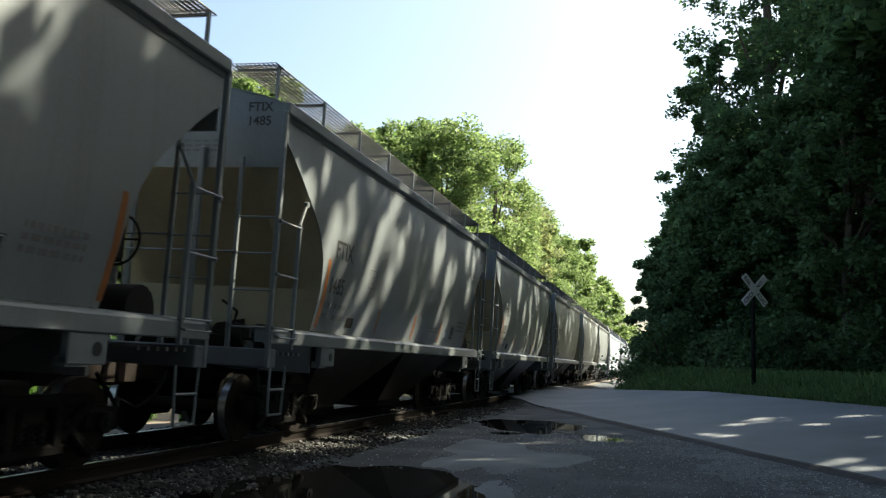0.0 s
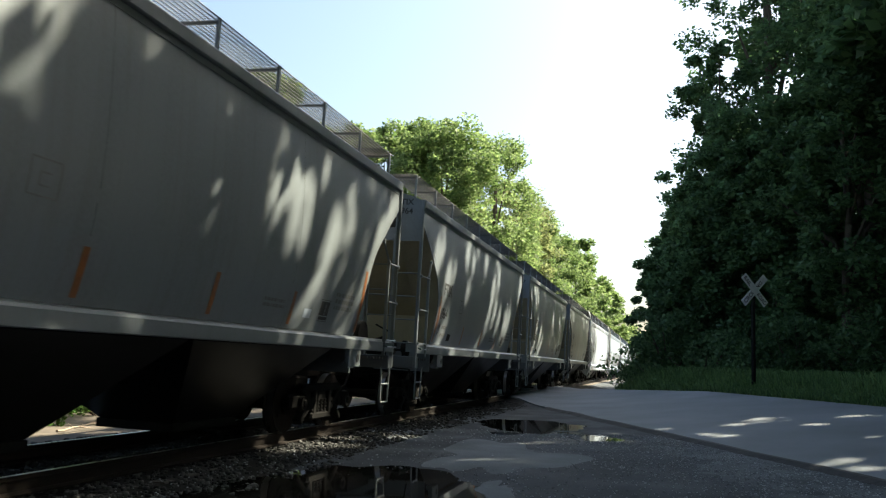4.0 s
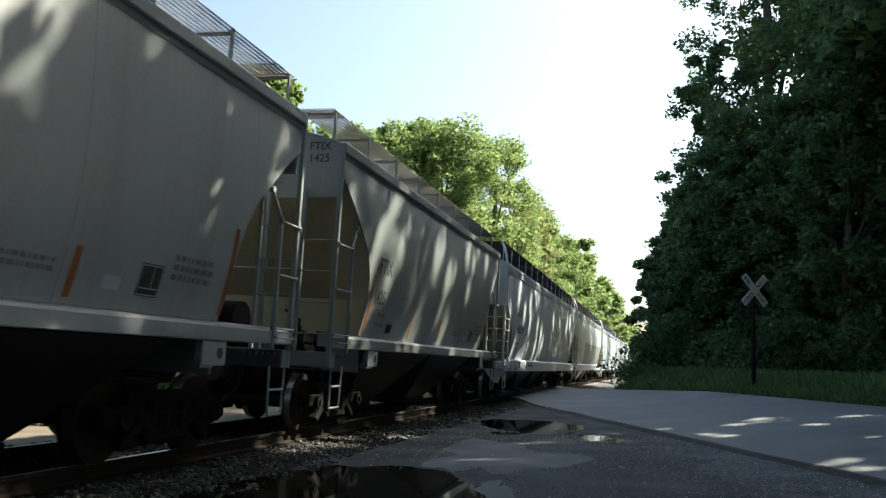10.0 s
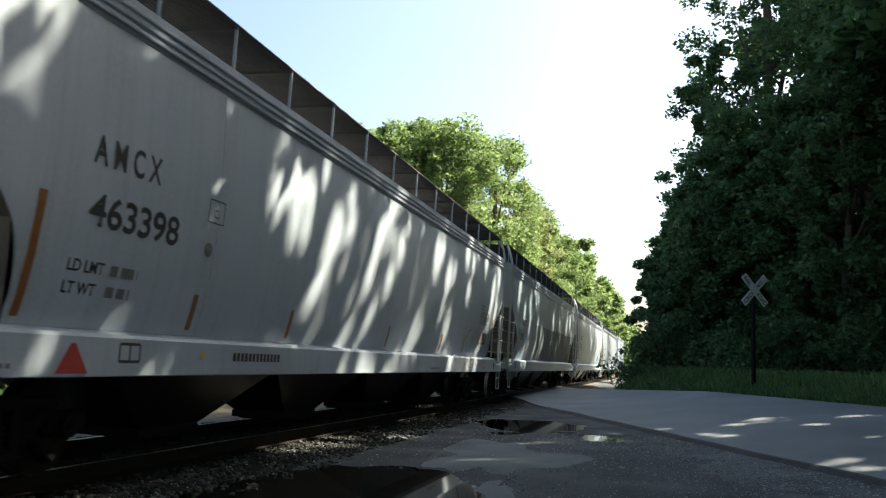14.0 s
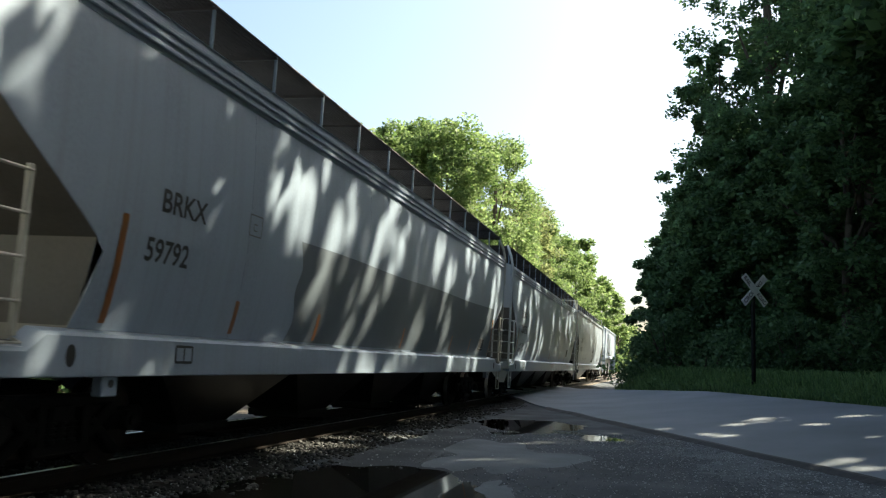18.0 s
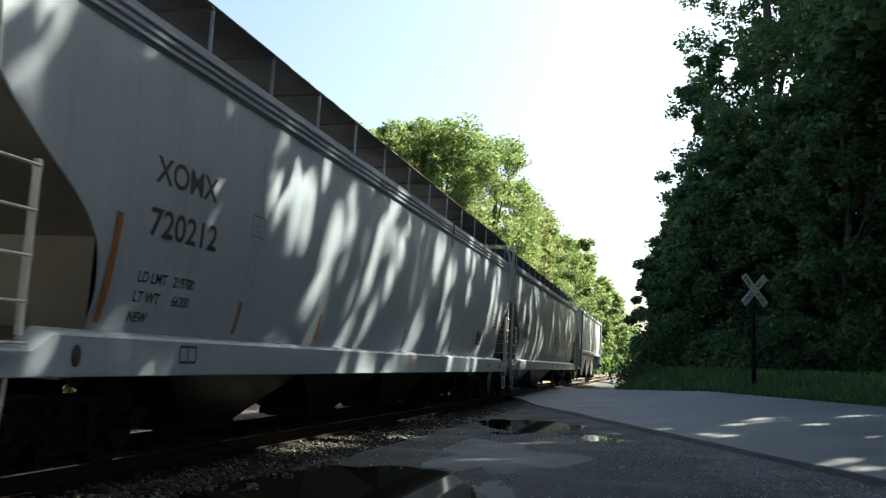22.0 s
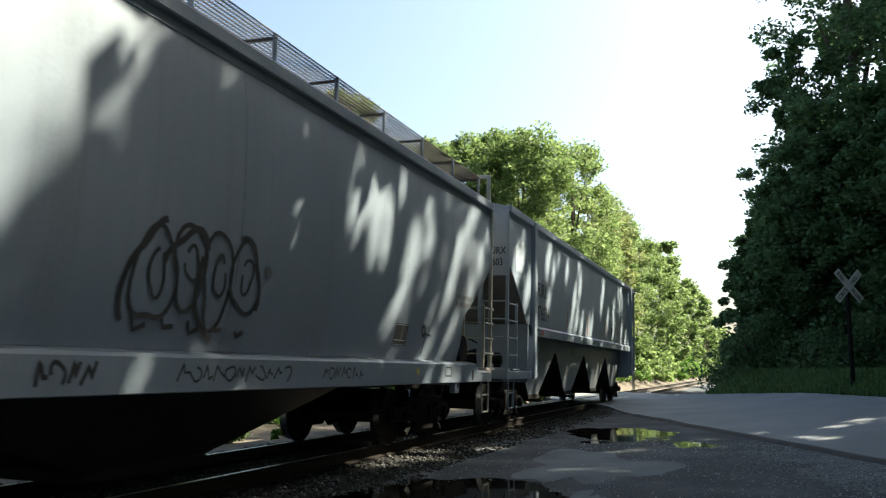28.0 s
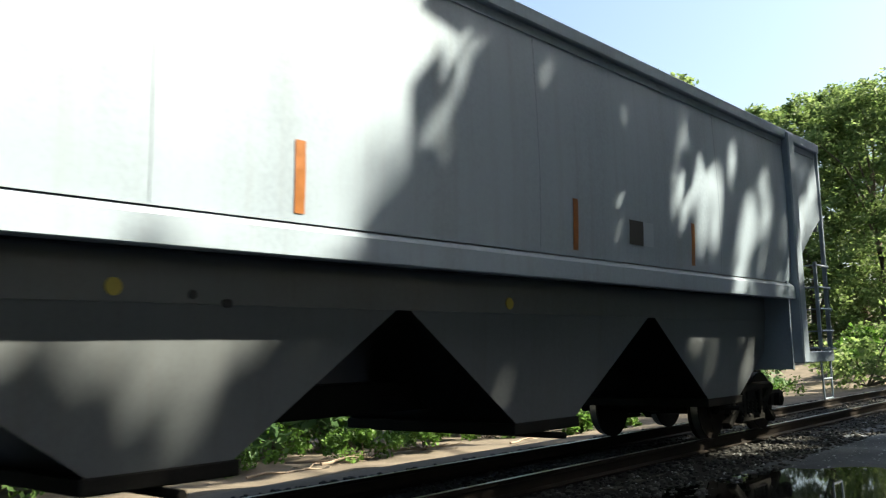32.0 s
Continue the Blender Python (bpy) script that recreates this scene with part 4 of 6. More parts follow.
def ground_gap(v):
    """Which leaves, by their middles, leave the sun patches on the ground free."""
    t = (v[:, 2] - 0.1) / TO_SUN.z
    gx, gy = v[:, 0] - t * TO_SUN.x, v[:, 1] - t * TO_SUN.y
    stay = np.ones(len(v), dtype=bool)
    for px, py, pr in GROUND_SUN:
        stay &= (gx - px) ** 2 + (gy - py) ** 2 > (1.35 * pr) ** 2
    return stay


def leaf_cloud(centers, radii, per, size, rng, flat=0.55):
    """Folded leaf quads round the clump centres; returns vertices and quads."""
    c = np.repeat(np.asarray(centers), per, axis=0)
    r = np.repeat(np.asarray(radii), per)[:, None]
    n = len(c)
    d = rng.normal(size=(n, 3))
    d /= np.linalg.norm(d, axis=1)[:, None]
    p = c + d * r * (rng.random((n, 1)) ** 0.45) * np.array([1, 1, 0.75])
    s = size * (0.6 + 0.8 * rng.random((n, 1)))
    a = rng.normal(size=(n, 3))
    a[:, 2] *= flat
    a /= np.linalg.norm(a, axis=1)[:, None]
    b = np.cross(a, rng.normal(size=(n, 3)) + np.array([0, 0, 1.0]))
    b /= np.linalg.norm(b, axis=1)[:, None] + 1e-9
    up = np.cross(a, b)
    v = np.empty((n, 4, 3))
    v[:, 0] = p - a * s
    v[:, 1] = p + b * s * 0.55 + up * s * 0.15
    v[:, 2] = p + a * s
    v[:, 3] = p - b * s * 0.55 + up * s * 0.15
    return v.reshape(-1, 3), np.arange(n * 4).reshape(-1, 4)


def tree(name, x, y, h, spread, leaf, seed, base=0.2, clumps=90, per=110, size=0.16, z=None, lean=(0, 0), label="", category="tree", group=""):
    """A tapered trunk with limbs and an uneven crown of leaf clumps; base is where the crown begins, as a share of h."""
    rng = np.random.default_rng(seed)
    rnd = random.Random(seed)
    z0 = ground_z(x, y) - 0.1 if z is None else z
    th = empty(name, pose(x, y, z0), label, category, group)
    bm = bmesh.new()
    pts, rad = [], []
    n = 8
    r0 = 0.018 * h + 0.05
    wob = [(rnd.uniform(-1, 1) * 0.02 * h, rnd.uniform(-1, 1) * 0.02 * h) for _ in range(n)]
    for i in range(n):
        f = i / (n - 1)
        pts.append(Vector((lean[0] * f + wob[i][0] * f, lean[1] * f + wob[i][1] * f, h * 0.9 * f)))
        rad.append(r0 * (1 - 0.85 * f) * (1.35 if i == 0 else 1))
    tube(bm, pts, rad, 9)
    part("trunk", bm, M["bark"], th, smooth=60)
    centers, radii = [], []
    for i in range(clumps):
        f = base + (1 - base) * rnd.random() ** 0.8
        # crown outline: widest at about the lower middle, rounded on top
        g = (f - base) / (1 - base)
        wide = spread * (0.55 + 0.9 * g * 1.2 if g < 0.35 else 0.93 * math.sqrt(max(0.02, 1 - ((g - 0.35) / 0.72) ** 2)))
        a = rnd.uniform(0, 2 * math.pi)
        lump = 1 + 0.25 * math.sin(3 * a + seed) + 0.12 * math.sin(7 * a + seed * 2 + f * 9)
        rr = wide * lump * math.sqrt(rnd.uniform(0.25, 1))
        centers.append((lean[0] * f + rr * math.cos(a), lean[1] * f + rr * math.sin(a), h * f))
        radii.append(rnd.uniform(0.5, 1.15) * spread * 0.24)
    for i in range(min(8, clumps)):
        bm = bmesh.new()
        c = Vector(centers[rnd.randrange(len(centers))])
        f = max(0.12, c.z / h - 0.22)
        a = Vector((lean[0] * f, lean[1] * f, h * 0.9 * f))
        mid = a.lerp(c, 0.5) + Vector((0, 0, 0.05 * h))
        rb = r0 * (1 - 0.8 * f) * 0.5
        tube(bm, [a, mid, c], [rb, rb * 0.6, rb * 0.15], 6)
        part("limb", bm, M["bark"], th, smooth=60)
    v, q = leaf_cloud(centers, radii, per, size, rng)
    v = v.reshape(-1, 4, 3)
    at = v.mean(axis=1) + np.array([x, y, z0])
    stay = ground_gap(at)
    if x > 0:
        stay &= side_gap(at)[0]
    v = v[stay].reshape(-1, 3)
    crown = part("crown", raw_mesh("crown", v, np.arange(len(v)).reshape(-1, 4), leaf), None, th)
    crown["kind"] = "stuff"
    return th


def woods():
    # far side of the track
    left = [(-18.6, 57, 16.6, 3.4), (-21.5, 55, 16.2, 3.4), (-14.2, 56, 16.6, 4.2), (-16.4, 60, 17.3, 4.0), (-17.0, 66, 18.3, 4.2), (-13.2, 70, 19.0, 4.4), (-12.9, 78, 17.0, 4.2), (-12.4, 86, 16.0, 3.8), (-12.0, 100, 15.5, 4.0), (-13.2, 140, 20.5, 4.2), (-12.2, 125, 15.5, 4.5),
            (-11.7, 165, 17.0, 5), (-11.6, 195, 18.0, 5.5), (-11.0, 240, 15.5, 6), (-2.0, 330, 13, 6), (2.0, 300, 14, 6), (-6.0, 412, 15, 8), (-14, 400, 16, 8), (-10.5, 300, 14, 7), (-15.4, 30.5, 12.6, 2.6), (-19, 95, 15, 5)]
    for i, (x, y, h, r) in enumerate(left):
        tree("tree", x, y, h, r, M["leaf_yellow"] if i in (4, 6) else M["leaf"], 100 + i, base=0.05, clumps=210 if y < 110 else 90, per=125 if y < 110 else 70, size=0.125 if y < 110 else 0.33,
             label="sunlit yellow-green broadleaf tree beside the track" if i in (4, 6) else "sunlit green broadleaf tree beside the track", group="trees along the track")
    # dense woodland behind the tracks, mostly hidden by the train
    for i, (x, y, h, r) in enumerate([(-17, -4, 9, 4), (-18, 6, 9.5, 4), (-17, 14, 9, 4), (-18, 22, 9, 3.6), (-19, 40, 10, 4)]):
        tree("tree", x, y, h, r, M["leaf"], 150 + i, base=0.1, clumps=60, per=80, size=0.24, label="green broadleaf tree behind the railway", group="trees along the track")
    # beyond the road, on the near side of the track
    right = [(5.6, 47, 28, 4.6, 210), (5.0, 40.5, 12.5, 3.2, 190), (2.1, 43.0, 9.6, 2.7, 240), (3.6, 42.0, 13.0, 3.2, 220), (0.9, 43.5, 6.6, 2.0, 160), (-0.1, 44.0, 6.3, 1.4, 110), (1.9, 45.0, 10.5, 2.2, 120), (2.9, 45.5, 17.0, 2.7, 150), (1.9, 54, 11, 2.6, 100), (2.4, 66, 11, 3.0, 90), (3.0, 85, 12, 3.2, 70), (4, 110, 13, 4, 60), (5.5, 150, 14, 5, 60),
             (8.3, 38, 24, 4.2, 190), (11.5, 34.5, 23, 4.8, 200), (15.5, 31, 24, 5.5, 200), (14, 43, 28, 6, 170), (22, 38, 25, 6, 100), (10, 52, 29, 6, 170), (9.5, 44, 27, 5, 190), (19, 29, 22, 5, 150), (7.0, 36.5, 13, 3.0, 150), (10.5, 33, 13, 3.2, 150), (14.0, 29.5, 12, 3.2, 150),
             (11.0, 58, 27, 4.5, 140), (15, 56, 28, 6.5, 110), (5.0, 62, 14.5, 3.6, 110), (12, 39, 15, 4.2, 150), (22, 50, 28, 7, 90)]
    for i, (x, y, h, r, n) in enumerate(right):
        tree("tree", x, y, h, r, M["leaf_dark"], 200 + i, base=0.03, clumps=n, per=(190 if h < 12 else 135) if y < 50 else 70, size=(0.1 if h < 12 else 0.13) if y < 50 else 0.28,
             label="tall dark green broadleaf tree behind the road verge" if h > 15 else "low dark green broadleaf tree beside the track", group="trees beyond the road")


# Sun patches on the side of the train: distance along the track, height, and radius of the opening in the leaves above.
OPENINGS = [
    (9.34, 2.86, 0.2), (10.03, 3.17, 0.2), (10.63, 3.29, 0.19), (9.16, 3.26, 0.12), (9.60, 3.79, 0.13), (9.87, 2.54, 0.12),
    (11.37, 2.76, 0.19), (11.12, 2.26, 0.17), (10.74, 1.88, 0.13), (11.93, 2.80, 0.15), (13.35, 3.00, 0.18), (13.01, 2.37, 0.15),
    (13.24, 1.77, 0.15), (14.03, 3.59, 0.18), (14.61, 3.04, 0.15), (14.05, 2.38, 0.13), (11.96, 3.39, 0.1), (17.18, 3.26, 0.15),
    (20.77, 3.44, 0.16), (20.24, 2.71, 0.15), (16.04, 3.56, 0.12), (10.29, 2.60, 0.13), (8.94, 2.02, 0.09), (18.57, 4.07, 0.1),
    (6.83, 2.09, 0.075), (6.46, 1.75, 0.07), (7.50, 2.75, 0.06), (12.37, 1.46, 0.1), (16.33, 1.62, 0.12), (18.35, 2.06, 0.13),
    (23.14, 2.34, 0.15), (12.94, 1.05, 0.1), (14.74, 1.07, 0.1), (24.24, 3.36, 0.17), (26.28, 2.53, 0.17), (15.63, 2.33, 0.11),
    (6.85, 1.32, 0.12), (8.29, 2.85, 0.06),
    (5.6, 3.55, 0.1), (6.15, 3.75, 0.12), (6.75, 3.85, 0.1), (5.6, 1.1, 0.14), (6.2, 1.1, 0.12), (8.4, 3.95, 0.08),
]
CLEAR_TO = 4.65     # the train stands in full sun nearer than this


def to_side(c):
    """Where the shadow of a point falls on the near side of the train."""
    t = (c[0] + 4.5) / TO_SUN.x
    return c[1] - t * TO_SUN.y, c[2] - t * TO_SUN.z


def side_gap(v):
    """Which leaves, by their middles, leave the sun patches on the train free."""
    t = (v[:, 0] + 4.5) / TO_SUN.x
    s0, z0 = v[:, 1] - t * TO_SUN.y, v[:, 2] - t * TO_SUN.z
    along = math.hypot(TO_SUN.y, TO_SUN.z)
    uy, uz = TO_SUN.y / along, TO_SUN.z / along
    stay = np.ones(len(v), dtype=bool)
    for hs, hz, hr in HOLES:
        dy, dz = s0 - hs, z0 - hz
        e = (dy * uy + dz * uz) * TO_SUN.x
        f = -dy * uz + dz * uy
        stay &= e * e + f * f > (1.38 * hr) ** 2
    return stay, s0, z0


def sun_gap(v):
    """As side_gap, with the stretch of track in full sun left free as well; True where a leaf may stay."""
    stay, s0, z0 = side_gap(v)
    edge = CLEAR_TO + 0.6 * (z0 - 2.2) * (z0 < 5) + 0.3 * np.sin(z0 * 2.3 + 0.5) + 0.15 * np.sin(z0 * 7.0)
    edge = edge + np.random.default_rng(5).normal(size=len(v)) * 0.33
    stay &= (s0 > edge) | (z0 < 1.45 + 0.15 * np.sin(s0 * 3.0)) | (z0 > 9.5)
    # nothing hangs between the sun and the tops of the cars
    stay &= ~((z0 > 4.75) & (z0 < 9.5) & (s0 > -5) & (s0 < 40))
    # sun patches on the road and on the ballast
    stay &= ground_gap(v)
    return stay


def hole_list():
    rnd = random.Random(31)
    out = list(OPENINGS)
    for i in range(40):
        out.append((rnd.uniform(9.5, 18.0), rnd.uniform(1.0, 3.9), rnd.uniform(0.05, 0.1)))
    for i in range(70):
        s0 = rnd.uniform(16.5, 46)
        out.append((s0, rnd.uniform(0.8, 4.3), rnd.uniform(0.1, 0.18) * (1 + (s0 - 14) / 60)))
    return out


HOLES = hole_list()
woods()


def overhang():
    """Tall trees to the right of the view, whose limbs reach over the lot and shade it and the train."""
    rng = np.random.default_rng(77)
    rnd = random.Random(77)
    stems = [((9.8, 21.0), 27), ((5.4, 4.4), 24), ((12.5, 30.0), 28), ((7.5, -5.0), 22), ((12.5, 10.0), 26)]
    fine, broad = [[] for _ in stems], [[] for _ in stems]

    def lift(x, y, z, r, high=11.5):
        """The first place towards the sun that is above the view or within the wood."""
        t = (high - z) / TO_SUN.z + rnd.uniform(0, 4)
        while t < 45:
            c = (x + t * TO_SUN.x, y + t * TO_SUN.y, z + t * TO_SUN.z)
            if c[2] - r * 1.1 - 1.3 > 0.48 * math.hypot(c[0], c[1]) or c[0] - r > 0.1 * c[1] + 0.8:
                break
            t += 0.7
        t += rnd.uniform(0, 3.0)
        return x + t * TO_SUN.x, y + t * TO_SUN.y, z + t * TO_SUN.z

    def nearest(c):
        return min(range(len(stems)), key=lambda k: math.hypot(c[0] - stems[k][0][0], c[1] - stems[k][0][1]))
    for i in range(620):
        r = rnd.uniform(0.35, 0.65)
        z = rnd.uniform(-2.0, 4.7)
        c = lift(-4.5, rnd.uniform(CLEAR_TO - 0.5 if z > 1.6 else -1, 36), z, r, 19.0)
        fine[nearest(c)].append((c, r))
    for i in range(430):
        r = rnd.uniform(0.6, 1.1)
        c = lift(rnd.uniform(-4.5, 6), rnd.uniform(4, 36), -0.2, r)
        broad[nearest(c)].append((c, r))
    # extra clumps overhead, out of view, added to dim the sky light
    for i in range(640):
        r = rnd.uniform(0.9, 1.5)
        c = (rnd.uniform(-3.5, 15), rnd.uniform(-9, 34), rnd.uniform(8, 19))
        if c[1] > 0 and c[2] - r * 1.1 - 1.3 < 0.48 * math.hypot(c[0], c[1]) and c[0] - r < 0.26 * c[1] + 1.5:
            continue
        broad[nearest(c)].append((c, r))
    # more such added clumps above the camera
    for i in range(330):
        r = rnd.uniform(0.9, 1.5)
        c = (rnd.uniform(-4.5, 7), rnd.uniform(-8, 10), rnd.uniform(11, 19))
        if c[1] > 0 and c[2] - r * 1.1 - 1.3 < 0.48 * math.hypot(c[0], c[1]):
            continue
        broad[nearest(c)].append((c, r))
    for g, ((x, y), h) in enumerate(stems):
        z0 = ground_z(x, y) - 0.1
        th = empty("tree", pose(x, y, z0), "tall dark green broadleaf tree overhanging the gravel lot", "tree", "trees over the lot")
        bm = bmesh.new()
        tube(bm, [Vector((0, 0, 0)), Vector((-0.2, 0.2, h * 0.3)), Vector((-0.5, 0.3, h * 0.6)), Vector((-0.6, 0.6, h * 0.92))], [0.42, 0.34, 0.24, 0.06], 10)
        part("trunk", bm, M["bark"], th, smooth=60)
        cs = fine[g] + broad[g]
        if not fine[g]:
            fine[g].append(broad[g][0])
        for i in range(14):
            c = Vector(cs[rnd.randrange(len(cs))][0]) - Vector((x, y, z0))
            a = Vector((-0.3, 0.2, min(h * 0.75, max(4, c.z * 0.7))))
            mid = a.lerp(c, 0.5) + Vector((x, y, z0 + 1.0))
            if to_side(mid)[0] < CLEAR_TO + 3 or (mid.z - 1.5 < 0.475 * math.hypot(mid.x, mid.y) and mid.x < 0.26 * mid.y):
                continue
            bm = bmesh.new()
            tube(bm, [a, a.lerp(c, 0.5) + Vector((0, 0, 1.0)), c], [0.13, 0.08, 0.02], 6)
            part("limb", bm, M["bark"], th, smooth=60)
        clouds = []
        for group, per, size in ((fine[g], 90, 0.105), (broad[g], 50, 0.34)):
            v, q = leaf_cloud([c for c, r in group], [r for c, r in group], per, size, rng)
            v = v.reshape(-1, 4, 3)
            v = v[sun_gap(v.mean(axis=1))]
            clouds.append(v)
        v = (np.vstack(clouds) - np.array([x, y, z0])).reshape(-1, 3)
        crown = part("crown", raw_mesh("crown", v, np.arange(len(v)).reshape(-1, 4), M["leaf_dark"]), None, th)
        crown["kind"] = "stuff"
    # unseen trees right of and behind the camera, added to hold back sky light
    back = [(16, 17, 20, 6), (15, 6, 19, 6), (22, 24, 22, 6), (11, -6, 18, 5.5), (4, -13, 18, 6), (-5, -16, 17, 6), (22, 8, 20, 6), (20, -8, 20, 6), (10, -20, 20, 7), (-14, -18, 16, 6)]
    for i, (x, y, h, r) in enumerate(back):
        tree("tree", x, y, h, r, M["leaf_dark"], 300 + i, base=0.05, clumps=90, per=60, size=0.45, label="unseen dark green broadleaf tree added round the lot", group="trees round the lot")


overhang()


# ------------------------------------------------------------------ low plants
def bush(x, y, h, r, leaf, seed, size=0.07, clumps=16, per=70, label="bright green leafy bush beside the track"):
    rng = np.random.default_rng(seed)
    rnd = random.Random(seed)
    z = ground_z(x, y) - 0.03
    th = empty("bush", pose(x, y, z), label, "bush", "bushes along the track")
    cs = []
    for i in range(clumps):
        a, q, f = rnd.uniform(0, 6.283), r * math.sqrt(rnd.random()), rnd.random()
        cs.append((q * math.cos(a), q * math.sin(a), 0.1 * h + 0.85 * h * f * math.sqrt(max(0.05, 1 - (q / r) ** 2 * 0.8))))
    bm = bmesh.new()
    for c in cs[:8]:
        tube(bm, [Vector((0, 0, 0)), Vector(c) * 0.6 + Vector((0, 0, 0.05)), Vector(c)], [0.02 * h, 0.012 * h, 0.004 * h], 5)
    part("stem", bm, M["bark"], th)["kind"] = "stuff"
    v, q = leaf_cloud(cs, [rnd.uniform(0.22, 0.4) * max(r, h * 0.5) for _ in cs], per, size, rng, 0.9)
    crown = part("leaves", raw_mesh("leaves", v, q, leaf), None, th)
    crown["kind"] = "stuff"


def low_plants():
    rnd = random.Random(9)
    for i, (x, y, h, r) in enumerate([(-12.0, 18.6, 1.05, 0.55), (-11.6, 18.0, 0.6, 0.4), (-12.5, 11.9, 0.8, 0.7), (-12.6, 13.7, 0.75, 0.7), (-13.3, 16.6, 0.9, 0.8), (-13.9, 19.8, 0.9, 0.8), (-14.9, 11.0, 1.0, 1.0), (-14.8, 13.6, 1.1, 1.0), (-10.9, 19.4, 0.4, 0.3), (-13.6, 24, 1.0, 0.9), (-14.3, 9.2, 1.2, 1.1), (-13.7, 30, 1.4, 1.2), (-13.8, 36, 1.8, 1.4), (-14.3, 5.5, 1.4, 1.2), (-14.2, 21.3, 1.3, 1.1)]):
        bush(x, y, h, r, M["leaf_bush"], 400 + i, 0.06, 14, 60)
    y = 42.0
    i = 0
    while y < 220:
        h = rnd.uniform(2.0, 4.2)
        bush(-11.2 - rnd.uniform(0, 1.6), y, h, h * 0.75, M["leaf_bush"] if i % 3 else M["leaf"], 420 + i, 0.13 if y < 90 else 0.3, 18, 90 if y < 90 else 50, "sunlit green bush on the bank beside the track")
        y += h * 0.9 + 0.4
        i += 1
    for i in range(22):
        y = -8 + i * 2.3
        h = rnd.uniform(2.2, 3.2)
        bush(-15.6 - rnd.uniform(0, 0.8), y, h, h * 0.7, M["leaf_dark"], 600 + i, 0.18, 14, 50, "dark green undergrowth behind the railway")
    # dark undergrowth behind the verge
    for i in range(26):
        f = i / 25
        x, y = -0.3 + f * 17, 39.5 - f * 14 + rnd.uniform(-0.5, 1.0)
        h = rnd.uniform(1.8, 3.6)
        bush(x, y + 1.5, h, h * 0.8, M["leaf_dark"], 500 + i, 0.095, 16, 150, "dark green undergrowth behind the road verge")


low_plants()


def grass_field():
    """Tall weeds and grass on the verge beyond the road."""
    rng = np.random.default_rng(3)
    n = 60000
    k = rng.uniform(-6, 36, n)
    w = 12.55 + rng.random(n) ** 1.4 * 3.4
    x, y = 0.927 * w - 0.375 * k, 0.375 * w + 0.927 * k
    keep = x > -2.2 + 0.5 * rng.random(n)
    x, y, w = x[keep], y[keep], w[keep]
    n = len(x)
    z = np.array([ground_z(a, b) for a, b in zip(x, y)]) - 0.02
    h = (0.18 + 0.52 * np.clip((w - 12.5) / 1.6, 0, 1)) * rng.uniform(0.5, 1.35, n)
    a = rng.uniform(0, 2 * np.pi, n)
    wd = rng.uniform(0.012, 0.04, n)
    lean = rng.normal(size=(n, 2)) * 0.28 * h[:, None]
    v = np.empty((n, 4, 3))
    dx, dy = np.cos(a) * wd, np.sin(a) * wd
    v[:, 0] = np.stack([x - dx, y - dy, z], 1)
    v[:, 1] = np.stack([x + dx, y + dy, z], 1)
    v[:, 2] = np.stack([x + lean[:, 0] + dx * 0.3, y + lean[:, 1] + dy * 0.3, z + h], 1)
    v[:, 3] = np.stack([x + lean[:, 0] - dx * 0.3, y + lean[:, 1] - dy * 0.3, z + h], 1)
    me = raw_mesh("grass", v.reshape(-1, 3), np.arange(n * 4).reshape(-1, 4), M["grass"])
    tagged(new("grass", me), "tall dark green grass and weeds on the road verge", "grass", kind="stuff")
    # broad-leaved weeds among the grass
    m = 900
    k = rng.uniform(-4, 34, m)
    w = 12.7 + rng.random(m) ** 1.2 * 3.2
    x, y = 0.927 * w - 0.375 * k, 0.375 * w + 0.927 * k
    ok = x > -1.6
    x, y, w = x[ok], y[ok], w[ok]
    z = np.array([ground_z(a, b) for a, b in zip(x, y)]) + 0.12 + 0.5 * np.clip((w - 12.8) / 2.0, 0, 1) * rng.random(len(x))
    v, q = leaf_cloud(np.stack([x, y, z], 1), rng.uniform(0.18, 0.36, len(x)), 46, 0.055, rng, 0.9)
    tagged(new("weeds", raw_mesh("weeds", v, q, M["grass"])), "low leafy green weeds on the road verge", "weeds", kind="stuff")


grass_field()


def fallen_branch(x, y, length, turn, seed):
    rnd = random.Random(seed)
    bm = bmesh.new()
    pts = [Vector((length * i / 5, rnd.uniform(-0.06, 0.06), 0.04 + rnd.uniform(0, 0.07))) for i in range(6)]
    tube(bm, pts, [0.028, 0.026, 0.022, 0.018, 0.014, 0.007], 6)
    ob = part("fallen_branch", bm, M["stick"], at=pose(x, y, ground_z(x, y), 0, 0, turn), smooth=60)
    tagged(ob, "dry pale branch lying on the soil", "branch", "fallen branches")
    for i in (2, 3, 4):
        bm = bmesh.new()
        tube(bm, [pts[i], pts[i] + Vector((0.2, rnd.choice((-0.2, 0.2)), 0.06)), pts[i] + Vector((0.42, rnd.choice((-0.3, 0.3)), 0.03))], [0.012, 0.009, 0.004], 5)
        part("twig", bm, M["stick"], ob)


M["stick"] = material("dry pale wood", [(0.16, 0.12, 0.09), (0.32, 0.25, 0.19)], scale=5, fine=40, rough=0.9, bump=0.3, streak=(0.3, 3, 3))
for i, (x, y, length, turn) in enumerate([(-12.6, 9.2, 1.9, 75), (-13.3, 10.6, 1.5, 40), (-12.0, 10.4, 1.2, 110), (-12.9, 13.0, 1.6, 60), (-11.6, 15.4, 1.3, 100), (-12.4, 17.5, 1.4, 70)]):
    fallen_branch(x, y, length, turn, 700 + i)


